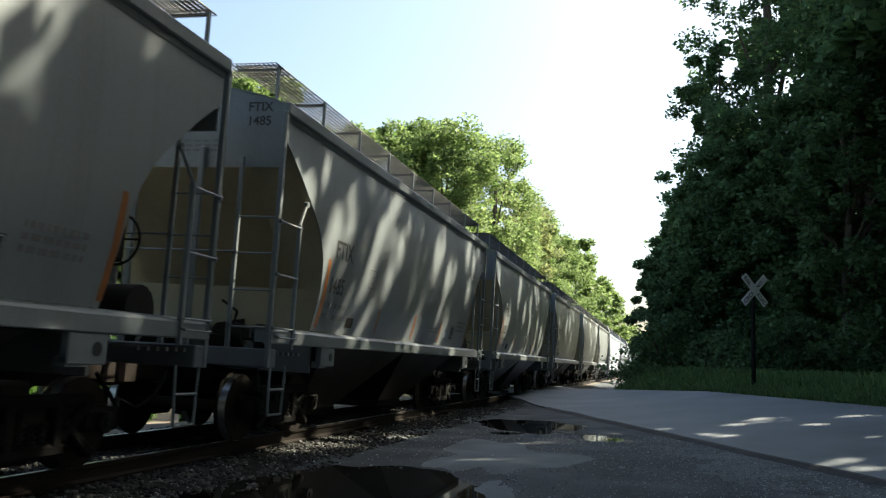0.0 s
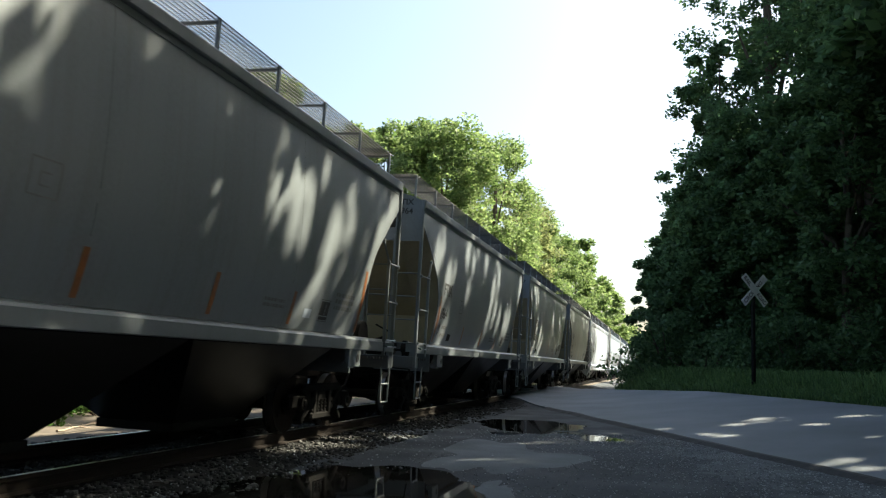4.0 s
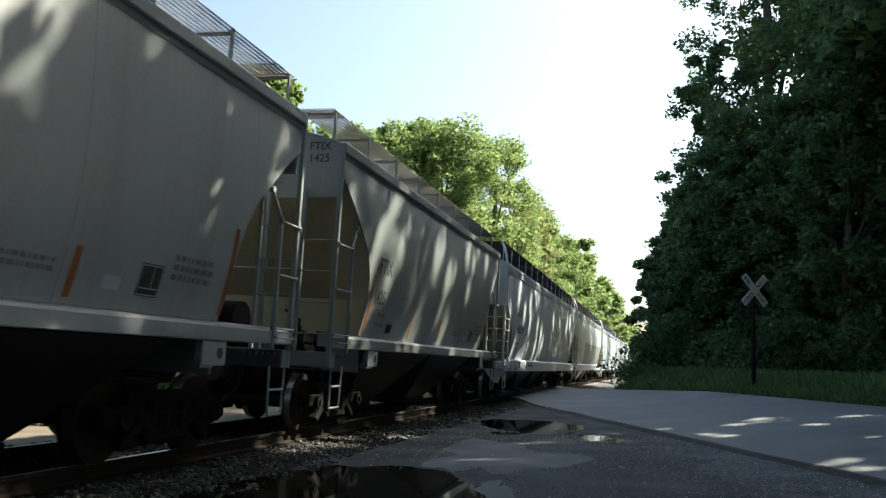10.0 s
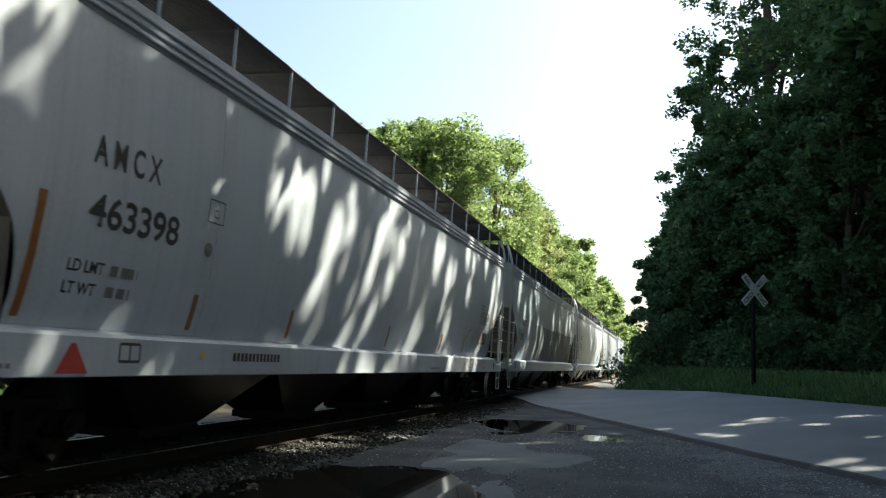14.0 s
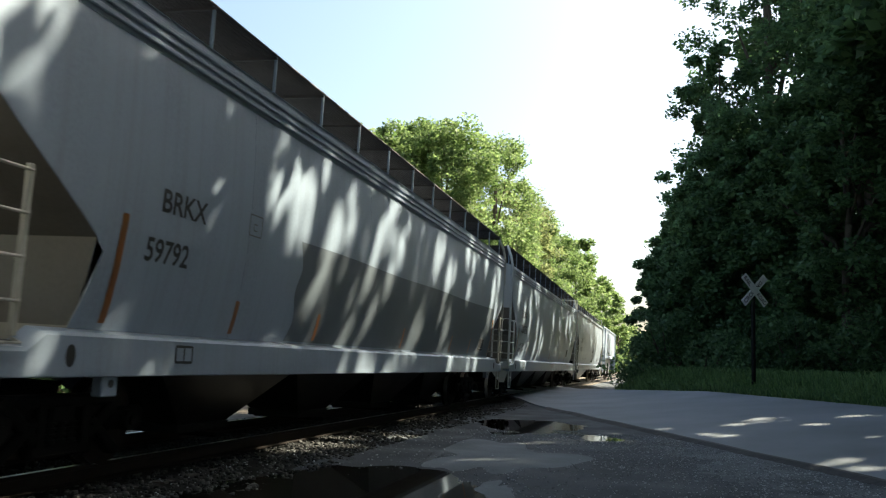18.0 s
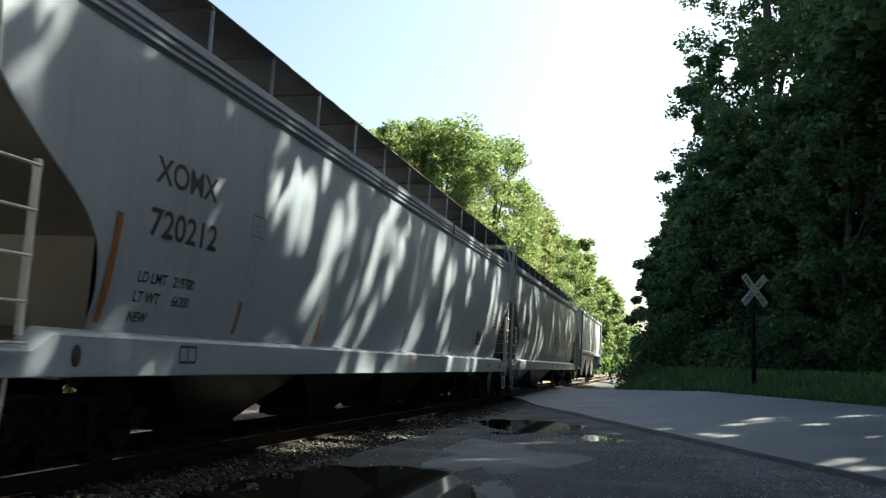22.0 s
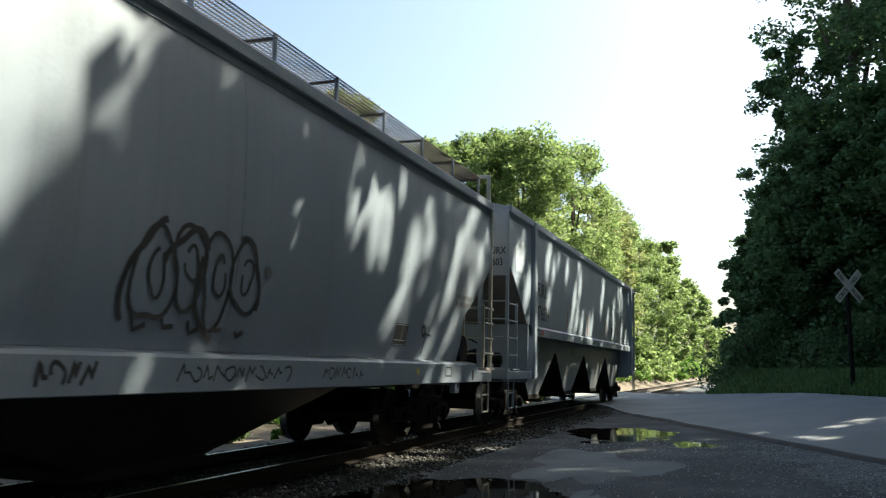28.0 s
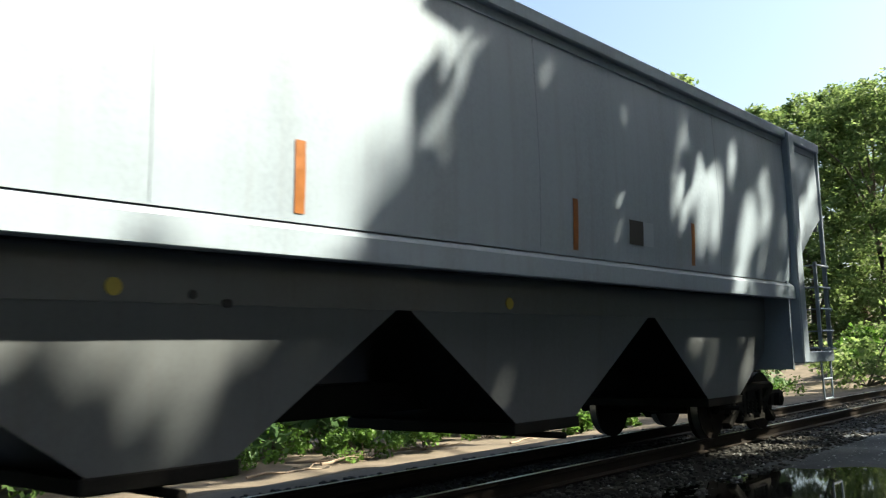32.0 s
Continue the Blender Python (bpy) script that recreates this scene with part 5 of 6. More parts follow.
# ------------------------------------------------------------------ stones, puddles, paving
def stones(name, n, place, lo, hi, mat, seed, label):
    """Loose stones as eight-sided lumps in one mesh of quads."""
    rng = np.random.default_rng(seed)
    x, y = place(rng, n)
    z = np.array([ground_z(a, b) for a, b in zip(x, y)])
    s = rng.uniform(lo, hi, n)
    cube = np.array([(-1, -1, -1), (1, -1, -1), (1, 1, -1), (-1, 1, -1), (-0.6, -0.7, 0.8), (0.7, -0.6, 0.6), (0.6, 0.7, 0.9), (-0.7, 0.6, 0.7)], dtype=float)
    v = cube[None] * (1 + 0.5 * (rng.random((n, 8, 3)) - 0.5))
    a = rng.uniform(0, 6.283, n)
    c, d = np.cos(a)[:, None], np.sin(a)[:, None]
    q = np.empty_like(v)
    q[:, :, 0] = (v[:, :, 0] * c - v[:, :, 1] * d) * s[:, None] * rng.uniform(0.7, 1.3, (n, 1)) + x[:, None]
    q[:, :, 1] = (v[:, :, 0] * d + v[:, :, 1] * c) * s[:, None] + y[:, None]
    q[:, :, 2] = v[:, :, 2] * s[:, None] * 0.7 + z[:, None] + s[:, None] * 0.25
    f = np.array([(0, 3, 2, 1), (4, 5, 6, 7), (0, 1, 5, 4), (1, 2, 6, 5), (2, 3, 7, 6), (3, 0, 4, 7)])
    quads = (np.arange(n)[:, None, None] * 8 + f[None]).reshape(-1, 4)
    tagged(new(name, raw_mesh(name, q.reshape(-1, 3), quads, mat)), label, "stones", kind="stuff")


def bed_place(rng, n):
    y = 3 + rng.random(n) ** 1.6 * 45
    x = TRACK_X + rng.uniform(-2.1, 2.1, n)
    ok = np.array([not 6.6 < road_w(a, b) < 12.9 for a, b in zip(x, y)])
    y = np.where(ok, y, 3 + rng.random(n) * 12)
    return x, y


def lot_place(rng, n):
    y = 4.5 + rng.random(n) ** 1.7 * 13
    x = rng.uniform(-5.0, 1.5, n)
    return x, np.minimum(y, (6.3 - 0.927 * x) / 0.375 - 0.3)


stones("ballast", 10000, bed_place, 0.012, 0.034, M["ballast"], 21, "crushed grey stone ballast round the ties")
def edge_place(rng, n):
    y = 4.0 + rng.random(n) ** 1.3 * 14
    w = 6.75 - np.abs(rng.normal(size=n)) * 1.5
    return (w - 0.375 * y) / 0.927, y


M["pale_stone"] = material("pale crushed stone", [(0.12, 0.128, 0.136), (0.24, 0.25, 0.26), (0.42, 0.435, 0.45)], scale=12, fine=40, rough=0.9, bump=0.4, random_value=0.5)
stones("gravel_stones", 8000, edge_place, 0.004, 0.013, M["pale_stone"], 23, "pale loose gravel along the road edge")
stones("gravel_stones", 6000, lot_place, 0.004, 0.013, M["pale_stone"], 22, "loose pale gravel on the dark lot")


def patch(name, mat, label, category, px, py, rx, ry, z, seed, kind="structure", n=40, rough_edge=0.25):
    rnd = random.Random(seed)
    bm = bmesh.new()
    ph = [rnd.uniform(0, 6.283) for _ in range(4)]
    ring = []
    for i in range(n):
        a = 2 * math.pi * i / n
        q = 1 + rough_edge * (0.5 * math.sin(2 * a + ph[0]) + 0.4 * math.sin(3 * a + ph[1]) + 0.3 * math.sin(5 * a + ph[2]) + 0.2 * math.sin(9 * a + ph[3]))
        x, y = px + rx * q * math.cos(a), py + ry * q * math.sin(a)
        ring.append(bm.verts.new((x, y, z if z is not None else ground_z(x, y) + 0.004)))
    if z is None:
        mids = []
        for f in (0.75, 0.5, 0.25):
            row = []
            for v in ring:
                x, y = px + (v.co.x - px) * f, py + (v.co.y - py) * f
                row.append(bm.verts.new((x, y, ground_z(x, y) + 0.012)))
            mids.append(row)
        rows = [ring] + mids
        for a, b in zip(rows, rows[1:]):
            for i in range(n):
                j = (i + 1) % n
                bm.faces.new((a[i], a[j], b[j], b[i]))
        bm.faces.new(rows[-1])
    else:
        bm.faces.new(ring)
    return tagged(part(name, bm, mat, smooth=60), label, category, kind=kind)


for i, (px, py, rx, ry) in enumerate(PUDDLES[:3]):
    patch("water", M["water"], "still shallow puddle on the gravel lot", "puddle", px, py, rx * 1.25, ry * 1.25, -0.232 - 0.004 * i, 30 + i, n=72)
patch("concrete_patch", M["concrete"], "pale worn concrete patch in the gravel", "pavement", -2.2, 12.6, 0.85, 2.2, None, 41, rough_edge=0.5, n=90)
patch("concrete_patch", M["concrete"], "pale worn concrete patch in the gravel", "pavement", -1.75, 9.3, 0.25, 0.55, None, 44, rough_edge=0.6, n=70)


# ------------------------------------------------------------------ crossbuck
def crossbuck():
    x, y = 2.75, 28.4
    z0 = ground_z(x, y) - 0.1
    top = 3.62
    th = empty("crossbuck_sign", pose(x, y, z0, 0, 0, 36), "white railroad crossing crossbuck sign on a dark post", "road sign")
    bm = bmesh.new()
    box(bm, -0.05, 0.05, -0.05, 0.05, 0, top - z0 + 0.25, 0.01)
    part("post", bm, M["dark"], th)
    for sg, a, b in ((1, "CRO", "ING"), (-1, "RAIL", "ROAD")):
        m = Matrix.Translation((0, -0.062 if sg > 0 else -0.078, top - z0)) @ Matrix.Rotation(radians(-sg * 45), 4, "Y")
        bm = bmesh.new()
        box(bm, -0.61, 0.61, -0.007, 0.007, -0.115, 0.115, 0.003)
        blade = part("blade", bm, M["sign"], th, at=m)
        words = ("CROSSING",) if sg > 0 else ("RAIL", "ROAD")
        for i, wd in enumerate(words):
            at = -0.55 if (sg > 0 or i == 0) else 0.14
            lettering("lettering", wd, 0.17, blade, Matrix.Translation((at, -0.009, -0.06)) @ Matrix.Rotation(radians(90), 4, "X"), M["black"], stretch=1.15 if sg > 0 else 0.95)


crossbuck()


# ------------------------------------------------------------------ lettering of the cars
def side_text(i, words, y, z, size, stretch=1.0, mat=None):
    """Letters on the near side, laid onto its curve."""
    car, k = CARS[i][0], TRAIN[i][0]
    ob = lettering("lettering", words, size, car, Matrix.Identity(4), mat or M["black"], stretch=stretch)
    for v in ob.data.vertices:
        u, w = v.co.x, v.co.y
        v.co = (interp(k.half, z + w) + (0.003 if k is POST else 0.006), y + u, z + w)


def end_text(i, words, x, z, size, stretch=1.0):
    car, k = CARS[i][0], TRAIN[i][0]
    lettering("lettering", words, size, car, Matrix.Translation((x, 0.094, z)) @ Matrix.Rotation(radians(90), 4, "X"), M["black"], stretch=stretch)


def skin(k, z):
    """Half-width of the car's outer face at a height, the side sill included."""
    return k.sill_x + 0.004 if k.sill[0] <= z <= k.sill[1] - 0.03 else interp(k.half, z) + 0.008


def ribbon(bm, k, pts, w):
    """A painted line on the car's side through points (y, z)."""
    prev = None
    for i, (y, z) in enumerate(pts):
        a, b = pts[max(0, i - 1)], pts[min(len(pts) - 1, i + 1)]
        dy, dz = b[0] - a[0], b[1] - a[1]
        n = math.hypot(dy, dz) or 1.0
        oy, oz = -dz / n * w / 2, dy / n * w / 2
        row = [bm.verts.new((skin(k, z), y + oy, z + oz)), bm.verts.new((skin(k, z), y - oy, z - oz))]
        if prev:
            f = bm.faces.new((prev[0], prev[1], row[1], row[0]))
            f.normal_update()
            if f.normal.x < 0:
                f.normal_flip()
        prev = row


def loop(cy, cz, ry, rz, seed, turns=1.0, n=22):
    rnd = random.Random(seed)
    p = [rnd.uniform(0, 6.28) for _ in range(3)]
    out = []
    for i in range(n + 1):
        a = 6.283 * turns * i / n + p[0]
        q = 1 + 0.14 * math.sin(2 * a + p[1]) + 0.1 * math.sin(3 * a + p[2])
        out.append((cy + ry * q * math.cos(a), cz + rz * q * math.sin(a)))
    return out


def scrawl(car, k, y0, y1, z0, z1, n, w, mat, seed, name="graffiti"):
    """Loose strokes of paint that cannot be read."""
    rnd = random.Random(seed)
    bm = bmesh.new()
    for i in range(n):
        cy = y0 + (y1 - y0) * (i + 0.5) / n
        half = (y1 - y0) / n * 0.55
        if i % 3 == 1:
            ribbon(bm, k, loop(cy, (z0 + z1) / 2, half * 0.8, (z1 - z0) * 0.36, seed + i, rnd.uniform(0.6, 1.0), 14), w)
        else:
            pts = [(cy - half * rnd.uniform(0.4, 1), z0 + (z1 - z0) * rnd.uniform(0, 0.3)), (cy - half * rnd.uniform(-0.1, 0.4), z1 - (z1 - z0) * rnd.uniform(0, 0.25)),
                   (cy + half * rnd.uniform(0, 0.4), z0 + (z1 - z0) * rnd.uniform(0.2, 0.6)), (cy + half * rnd.uniform(0.5, 1), z0 + (z1 - z0) * rnd.uniform(0.3, 1))]
            fine = []
            for (a, b), (c, d) in zip(pts, pts[1:]):
                fine += [(a + (c - a) * f / 4, b + (d - b) * f / 4) for f in range(4)]
            ribbon(bm, k, fine + pts[-1:], w)
    part(name, bm, mat, car, "loose spray-painted scrawl")["kind"] = "stuff"


def outline(car, k, y, z, w, h, t, mat, bars=()):
    """A square drawn in lines, with bars across it."""
    bm = bmesh.new()
    for a, b in (((y, z), (y + w, z)), ((y, z + h), (y + w, z + h)), ((y, z), (y, z + h)), ((y + w, z), (y + w, z + h))) + tuple(bars):
        pts = [(a[0] + (b[0] - a[0]) * f / 3, a[1] + (b[1] - a[1]) * f / 3) for f in range(4)]
        ribbon(bm, k, pts, t)
    part("stencil", bm, mat, car)


def placard(car, k, y, z, w=0.55, h=0.33):
    """A dark consolidated stencil panel with a pale frame and cross lines."""
    ob = plate(car, k, y, z, w, h, M["black"], "placard")
    outline(car, k, y + 0.015, z + 0.015, w - 0.03, h - 0.03, 0.014, M["pale"], (((y + w * 0.58, z + h * 0.25), (y + w * 0.58, z + h - 0.03)), ((y + 0.03, z + h * 0.25), (y + w - 0.03, z + h * 0.25))))
    return ob


def sill_plate(car, k, y, w, z, h, mat, name="stencil"):
    bm = bmesh.new()
    x = k.sill_x + 0.004
    bm.faces.new([bm.verts.new(v) for v in ((x, y, z), (x, y + w, z), (x, y + w, z + h), (x, y, z + h))])
    return part(name, bm, mat, car)


def dot(car, k, y, z, r, mat, x=None):
    bm = bmesh.new()
    disc(bm, ((x or skin(k, z)), y, z), "x", r, 0.006, 16)
    part("paint_dot", bm, mat, car)


def seams(car, k, ys):
    """Welded seams of the side sheets, as thin raised strips."""
    for y in ys:
        bm = bmesh.new()
        zs = np.linspace(k.half[0][0] + 0.01, k.half[-1][0] - 0.01, 14)
        for a, b in zip(zs, zs[1:]):
            xa, xb = interp(k.half, a) + 0.0015, interp(k.half, b) + 0.0015
            bm.faces.new([bm.verts.new(v) for v in ((xa, y, a), (xa, y + 0.004, a), (xb, y + 0.004, b), (xb, y, b))])
        part("weld_seam", bm, car.children[0].data.materials[0], car)


FADED = material("faded stencil paint", [(0.1, 0.1, 0.1), (0.16, 0.16, 0.16)], scale=9, rough=0.6)
STENCIL = material("worn dark stencil paint", [(0.035, 0.035, 0.036), (0.075, 0.075, 0.075)], scale=9, rough=0.6)
PATCH = material("darker repaint", [(0.07, 0.085, 0.1), (0.1, 0.119, 0.138), (0.125, 0.146, 0.166)], scale=1.2, rough=0.5, streak=(1, 1, 0.3))
FRESH = material("fresh pale repaint", [(0.31, 0.36, 0.43), (0.36, 0.41, 0.48)], scale=1.5, rough=0.45)
PINK = material("pink paint", [(0.36, 0.26, 0.28), (0.42, 0.3, 0.33)], scale=6, rough=0.5)

for i in range(0, 6):
    mark, number = TRAIN[i][3], TRAIN[i][4]
    car, k = CARS[i][0], TRAIN[i][0]
    seams(car, k, (4.3, 8.4))
    if mark:
        side_text(i, mark, 1.92, 2.53, 0.36, 0.95)
        side_text(i, number, 1.84, 2.03, 0.32, 0.92 if len(number) < 5 else 0.84)
        end_text(i, mark, 1.0, 4.13, 0.165)
        end_text(i, number, 1.0, 3.95, 0.165)
    if number == "32517":
        side_text(i, "LD LMT 233500", 1.78, 1.82, 0.12, 0.95, FADED)
        side_text(i, "LT WT 52500", 1.78, 1.66, 0.12, 0.95, FADED)
    elif mark:
        side_text(i, "LD LMT", 1.72, 1.82, 0.12, 0.95, FADED)
        bars_text(car, k, 2.2, 1.82, 0.45, 1, 0.07, FADED)
        side_text(i, "LT WT", 1.72, 1.66, 0.12, 0.95, FADED)
        bars_text(car, k, 2.2, 1.66, 0.45, 1, 0.07, FADED)
    outline(car, k, 3.47, 2.24, 0.34, 0.28, 0.016, FADED, (((3.58, 2.32), (3.7, 2.32)), ((3.58, 2.32), (3.58, 2.42)), ((3.58, 2.42), (3.7, 2.42))))
    plate(car, k, 2.85, 1.58, 0.3, 0.15, M["under"], "dark_patch")
    for j in range(3):
        for m in range(4):
            bm = bmesh.new()
            x0 = 0.15 + m * 0.13 + 0.02 * (j % 2)
            bm.faces.new([bm.verts.new(v) for v in ((x0, 0.096, 3.62 + j * 0.06), (x0 + 0.1, 0.096, 3.62 + j * 0.06), (x0 + 0.1, 0.096, 3.65 + j * 0.06), (x0, 0.096, 3.65 + j * 0.06))])
            part("stencil", bm, FADED, car)
    placard(car, k, 9.45, 1.62, 0.36, 0.3)
    plate(car, k, 8.95, 1.64, 0.24, 0.12, FRESH, "label_plate")
    bars_text(car, k, 9.95, 2.0, 0.75, 3, 0.055, FADED)
    bars_text(car, k, 7.7, 1.78, 0.6, 2, 0.04, FADED)

LETTERS = {6: (2.17, 2.63, 0.34, 2.2, 2.13, 0.37), 7: (2.3, 2.41, 0.3, 2.15, 1.94, 0.3), 8: (2.1, 2.66, 0.34, 2.08, 2.17, 0.36), 9: (2.37, 2.5, 0.4, 2.25, 2.02, 0.34), 10: (2.5, 2.8, 0.45, 2.46, 2.28, 0.46)}
for i, (y1, z1, s1, y2, z2, s2) in LETTERS.items():
    mark, number = TRAIN[i][3], TRAIN[i][4]
    ink = STENCIL if i == 9 else M["black"]
    side_text(i, " ".join(mark) if i == 6 else mark, y1, z1, s1, {6: 0.77, 10: 0.84}.get(i, 1.08), ink)
    side_text(i, number, y2, z2, s2, {10: 0.93, 6: 1.22, 8: 1.15}.get(i, 1.0), ink)
    car, k = CARS[i][0], TRAIN[i][0]
    seams(car, k, (k.length * 0.2, k.length * 0.4, k.length * 0.6, k.length * 0.8))
    if i in (6, 7, 8):
        end_text(i, mark, 0.35, 4.1, 0.2)
        end_text(i, number, 0.33, 3.9, 0.2)
        outline(car, k, 4.06, 2.45, 0.31, 0.23, 0.014, M["black"] if i == 6 else FADED, (((4.17, 2.51), (4.26, 2.51)), ((4.17, 2.51), (4.17, 2.58)), ((4.17, 2.58), (4.26, 2.58))))
        outline(car, k, 2.79, 1.03, 0.3, 0.15, 0.025, M["black"], (((2.94, 1.04), (2.94, 1.17)),))
    if i in (6, 8):
        side_text(i, "LD LMT", 2.06, 1.74, 0.14, 1.0)
        side_text(i, "LT WT", 2.06, 1.56, 0.14, 1.0)
        if i == 8:
            side_text(i, "219700", 2.65, 1.74, 0.14, 0.9)
            side_text(i, "66300", 2.7, 1.56, 0.14, 0.9)
            side_text(i, "NEW", 2.06, 1.38, 0.13, 1.0)
        else:
            bars_text(car, k, 2.62, 1.74, 0.4, 1, 0.09, FADED)
            bars_text(car, k, 2.62, 1.56, 0.34, 1, 0.09, FADED)
    if i == 10:
        end_text(i, mark, 1.1, 3.45, 0.2, 0.8)
        end_text(i, number[:5], 1.06, 3.22, 0.2, 0.76)
    if i == 9:
        end_text(i, mark, 0.35, 4.05, 0.18)
        end_text(i, number, 0.3, 3.86, 0.18)

# off-white car: caution notice, dark panel, sill marks and scrawls
car, k = CARS[6][0], TRAIN[6][0]
for j, line in enumerate(("CAUTION: DO NOT USE STEAM,", "BOILING WATER OR SHARP OBJECTS", "TO CLEAN. ENTER CAR WITH", "CLEAN SOFT SOLED SHOES.")):
    side_text(6, line, 18.02, 2.36 - j * 0.085, 0.094, 0.86 if j != 1 else 0.8)
bars_text(car, k, 18.02, 2.55, 0.5, 2, 0.05, FADED)
placard(car, k, 18.58, 1.6, 0.56, 0.31)
scrawl(car, k, 16.4, 19.7, 1.42, 2.05, 7, 0.022, FADED, 61)
scrawl(car, k, 17.6, 18.6, 1.55, 2.0, 2, 0.02, M["red"], 62)
scrawl(car, k, 16.2, 19.0, 0.98, 1.18, 5, 0.016, M["red"], 63)
bm = bmesh.new()
x = k.sill_x + 0.004
bm.faces.new([bm.verts.new(v) for v in ((x, 1.98, 0.93), (x, 2.38, 0.93), (x, 2.2, 1.17), (x, 2.14, 1.17))])
part("warning_triangle", bm, M["red"], car, "faded red triangle")
dot(car, k, 4.19, 1.1, 0.045, M["yellow"])
dot(car, k, 4.14, 2.17, 0.07, FADED)
for j in range(13):
    sill_plate(car, k, 4.85 + j * 0.094, 0.064, 1.05, 0.09, M["black"])
for y in (1.3, 13.8):
    for j in range(9):
        sill_plate(car, k, y - 0.45 + j * 0.075, 0.05, 0.97, 0.035, FADED)

# blue-grey cars: dark repaint, stencils and panels
car, k = CARS[7][0], TRAIN[7][0]
bm = bmesh.new()
zs = np.linspace(1.31, 2.58, 12)
rows = []
for z in zs:
    rows.append([Vector((interp(k.half, z) + 0.004, y, z + (0.012 * (z > 2.5) * math.sin(y * 1.1)))) for y in np.linspace(5.6 + 0.06 * math.sin(z * 9), k.length - 1.55, 40)])
sheet(bm, rows)
part("repainted_patch", bm, PATCH, car, "darker grey repainted lower side", smooth=40)
placard(car, k, 17.45, 1.42, 0.62, 0.34)
car, k = CARS[8][0], TRAIN[8][0]
placard(car, k, 16.9, 1.57, 0.64, 0.35)
bars_text(car, k, 18.7, 2.44, 0.75, 5, 0.05, FADED)
sill_plate(car, k, 16.96, 0.18, 0.98, 0.17, PINK)
sill_plate(car, k, 17.28, 0.2, 0.98, 0.17, PINK)
sill_plate(car, k, 18.3, 0.25, 1.03, 0.08, FADED)
sill_plate(car, k, 20.48, 0.12, 1.02, 0.14, M["yellow"])
for row, count in ((1.13, 13), (1.03, 8)):
    for j in range(count):
        sill_plate(car, k, 10.65 + j * 0.09, 0.065, row, 0.06, PINK)
# rust that has run down from the roof
RUST_RUN = material("orange rust stain", [(0.12, 0.05, 0.025), (0.26, 0.1, 0.045)], scale=14, rough=0.85, bump=0.2)
for y, z, w, h in ((13.62, 3.5, 0.05, 0.3), (13.7, 3.62, 0.09, 0.2)):
    plate(car, k, y, z, w, h, RUST_RUN, "rust_stain", 0.005)
bm = bmesh.new()
box(bm, 1.5995, 1.603, 13.58, 13.76, 3.9, 4.13)
part("rust_stain", bm, RUST_RUN, car)

# grey car with graffiti
car, k = CARS[9][0], TRAIN[9][0]
bm = bmesh.new()
for j, (cy, cz, ry, rz) in enumerate(((11.5, 1.9, 0.25, 0.42), (11.94, 2.02, 0.24, 0.33), (12.37, 1.95, 0.23, 0.4), (12.82, 2.0, 0.25, 0.33))):
    ribbon(bm, k, loop(cy, cz, ry, rz, 70 + j, 1.0, 26), 0.045)
    ribbon(bm, k, loop(cy + 0.02, cz + 0.02, ry * 0.4, rz * 0.45, 80 + j, 0.9, 16), 0.035)
    ribbon(bm, k, loop(cy - 0.03, cz - 0.05, ry * 1.15, rz * 1.15, 90 + j, 0.4, 14), 0.06)
for j in range(5):
    ribbon(bm, k, [(11.3 + j * 0.38, 1.62 - 0.03 * j), (11.38 + j * 0.37, 1.45 + 0.04 * (j % 2)), (11.52 + j * 0.36, 1.5)], 0.045)
part("graffiti", bm, M["black"], car, "black spray-painted bubble shapes")["kind"] = "stuff"
scrawl(car, k, 0.75, 1.6, 2.98, 3.5, 3, 0.03, FADED, 71)
scrawl(car, k, 4.6, 7.2, 1.5, 1.72, 6, 0.025, FADED, 72)
scrawl(car, k, 10.25, 10.85, 0.99, 1.22, 4, 0.035, M["black"], 73)
scrawl(car, k, 11.8, 13.72, 1.02, 1.2, 11, 0.022, M["black"], 74)
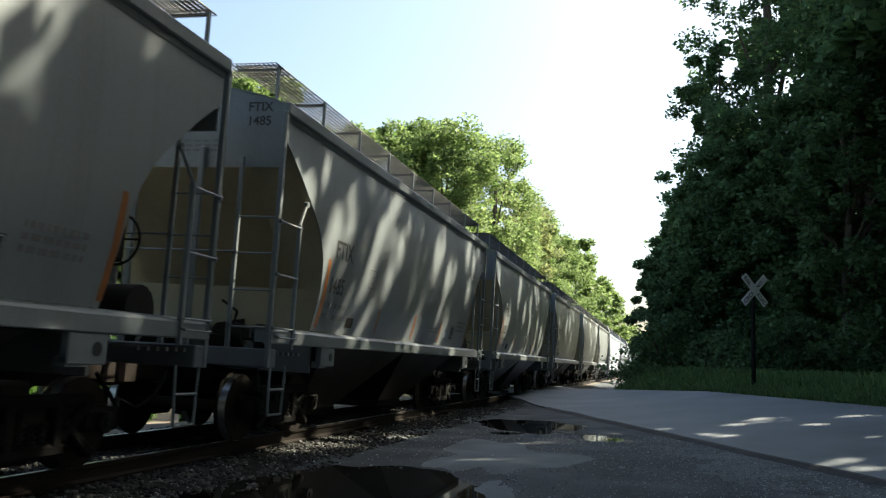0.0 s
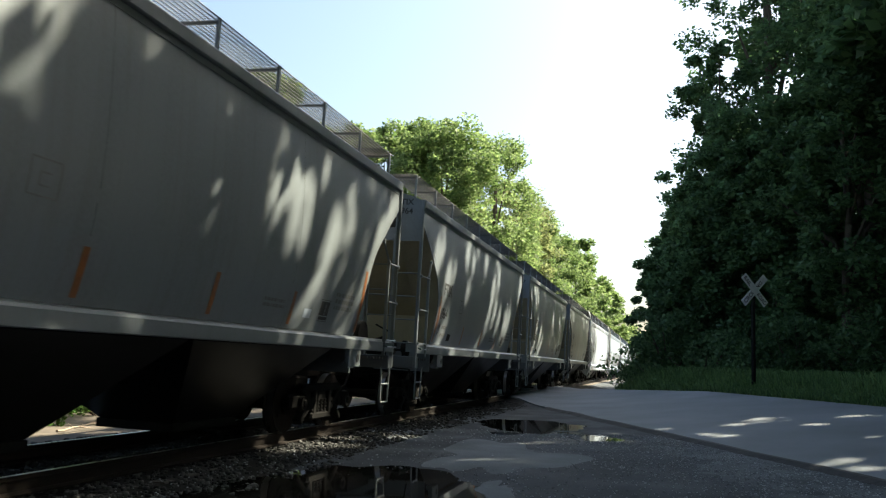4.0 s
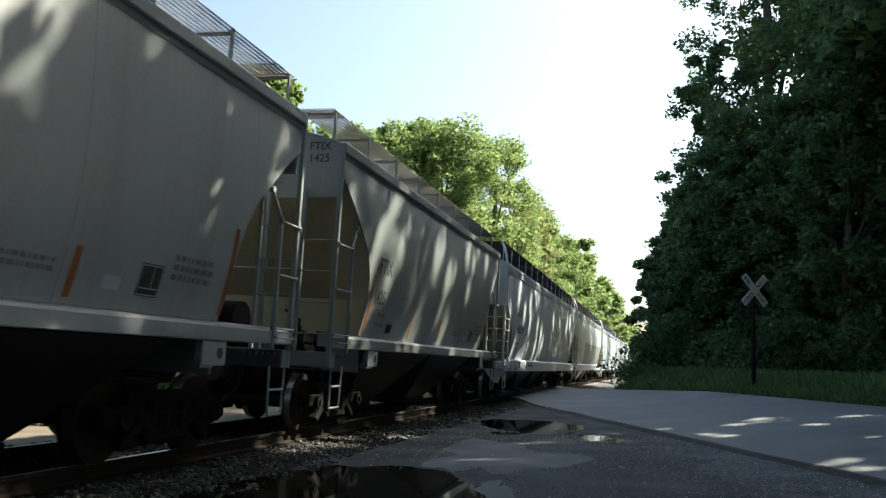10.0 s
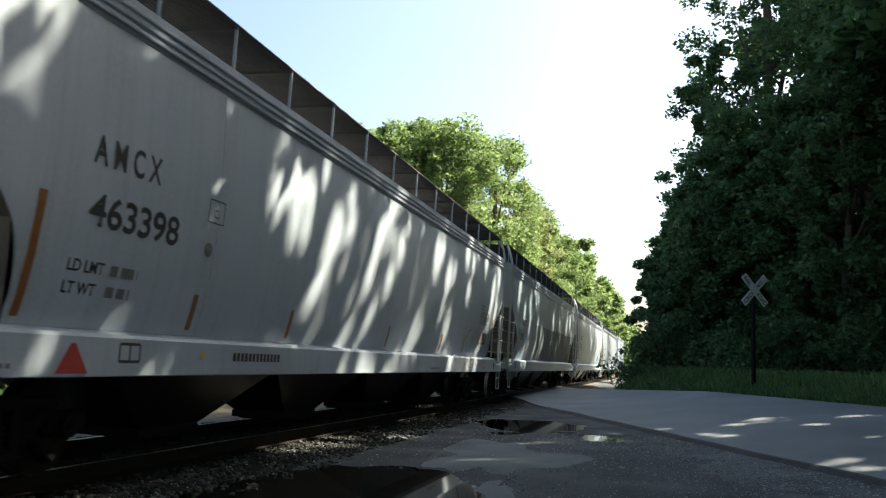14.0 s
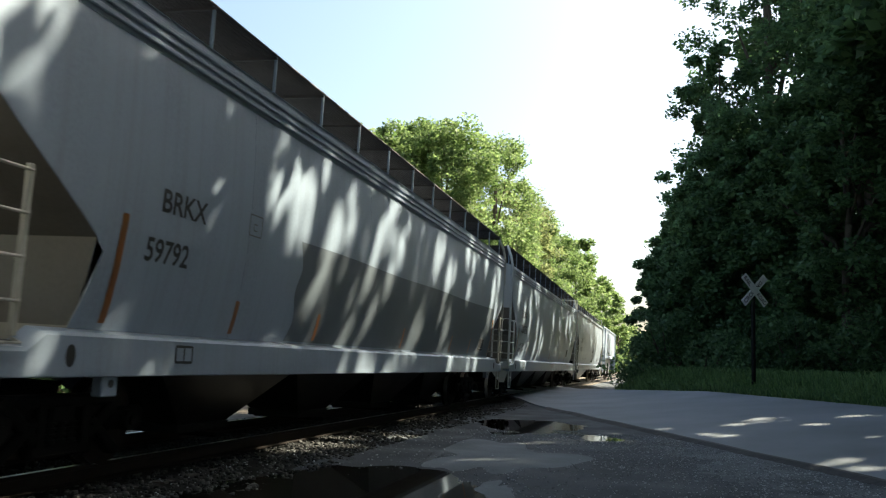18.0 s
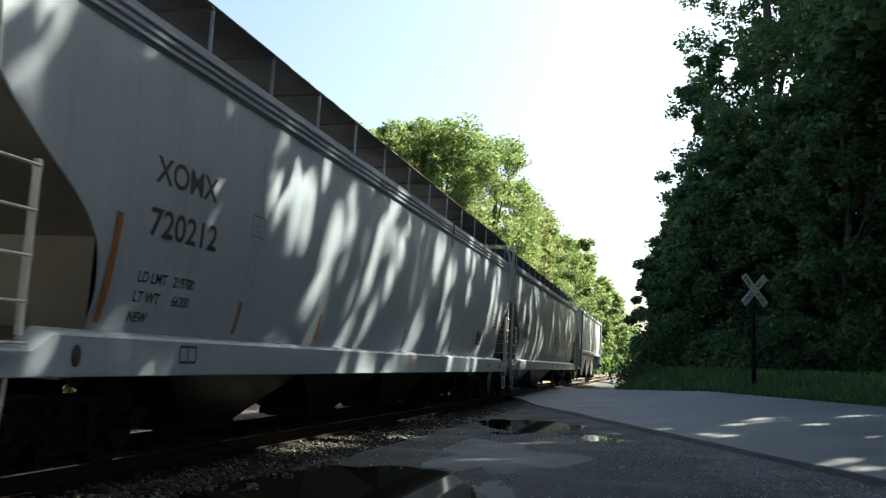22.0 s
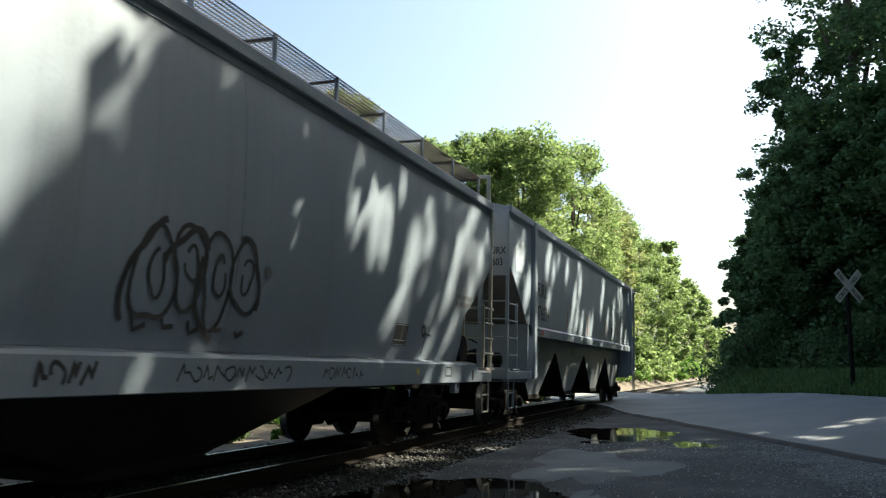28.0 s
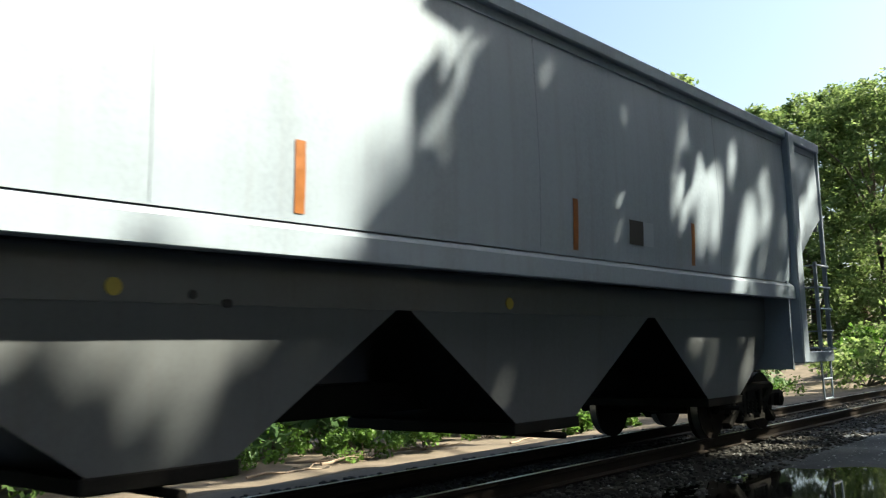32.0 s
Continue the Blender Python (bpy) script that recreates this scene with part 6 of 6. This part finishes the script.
scrawl(car, k, 14.4, 15.5, 1.03, 1.19, 7, 0.02, M["black"], 75)
scrawl(car, k, 0.9, 9.2, 1.05, 1.18, 12, 0.018, FADED, 76)
placard(car, k, 16.65, 1.48, 0.5, 0.3)
bars_text(car, k, 19.0, 2.3, 0.8, 2, 0.07, FADED)
dot(car, k, 13.2, 2.1, 0.06, FADED)
dot(car, k, 17.35, 1.13, 0.05, M["yellow"])
outline(car, k, 18.55, 1.06, 0.26, 0.13, 0.02, M["black"])
bm = bmesh.new()
ribbon(bm, k, loop(17.75, 1.72, 0.07, 0.07, 95, 1.0, 14), 0.05)
ribbon(bm, k, [(17.78, 1.69), (17.95, 1.67), (18.1, 1.66)], 0.03)
ribbon(bm, k, [(17.85, 1.67), (17.87, 1.5), (17.86, 1.38)], 0.03)
part("graffiti", bm, M["black"], car, "small black sprayed scribble")["kind"] = "stuff"

# last car: repainted squares, panel, dots
car, k = CARS[10][0], TRAIN[10][0]
plate(car, k, 0.55, 3.15, 0.75, 0.72, FRESH, "repainted_patch")
plate(car, k, 3.75, 2.26, 0.35, 0.3, FRESH, "repainted_patch", 0.004)
outline(car, k, 2.5, 1.95, 0.22, 0.1, 0.018, M["black"], (((2.61, 1.95), (2.61, 2.05)),))
sill_plate(car, k, 2.87, 0.15, 1.94, 0.11, M["red"])
plate(car, k, 13.38, 2.34, 0.3, 0.26, M["black"], "placard")
plate(car, k, 13.69, 2.34, 0.22, 0.26, FRESH, "placard")
for y in (3.86, 7.81, 11.7):
    dot(car, k, y, 1.69, 0.055, M["yellow"], 1.226)
for y in (8.35, 8.6, 8.62):
    dot(car, k, y, 1.66 - 0.05 * (y > 8.5), 0.03, M["black"], 1.224)


def motions():
    for car, start in CARS:
        walk(car, [(t, pose(TRACK_X, start - SPEED * t, 0, 0, LEAN)) for t in (0.0, 8.0, 16.0, 24.0, 32.0)])
    step = 0.1
    turn = math.degrees(SPEED * step / 0.42)
    for ws, y in WHEELS:
        walk(ws, [(i * step, pose(0, y, 0.43, turn * i)) for i in range(321)])


motions()
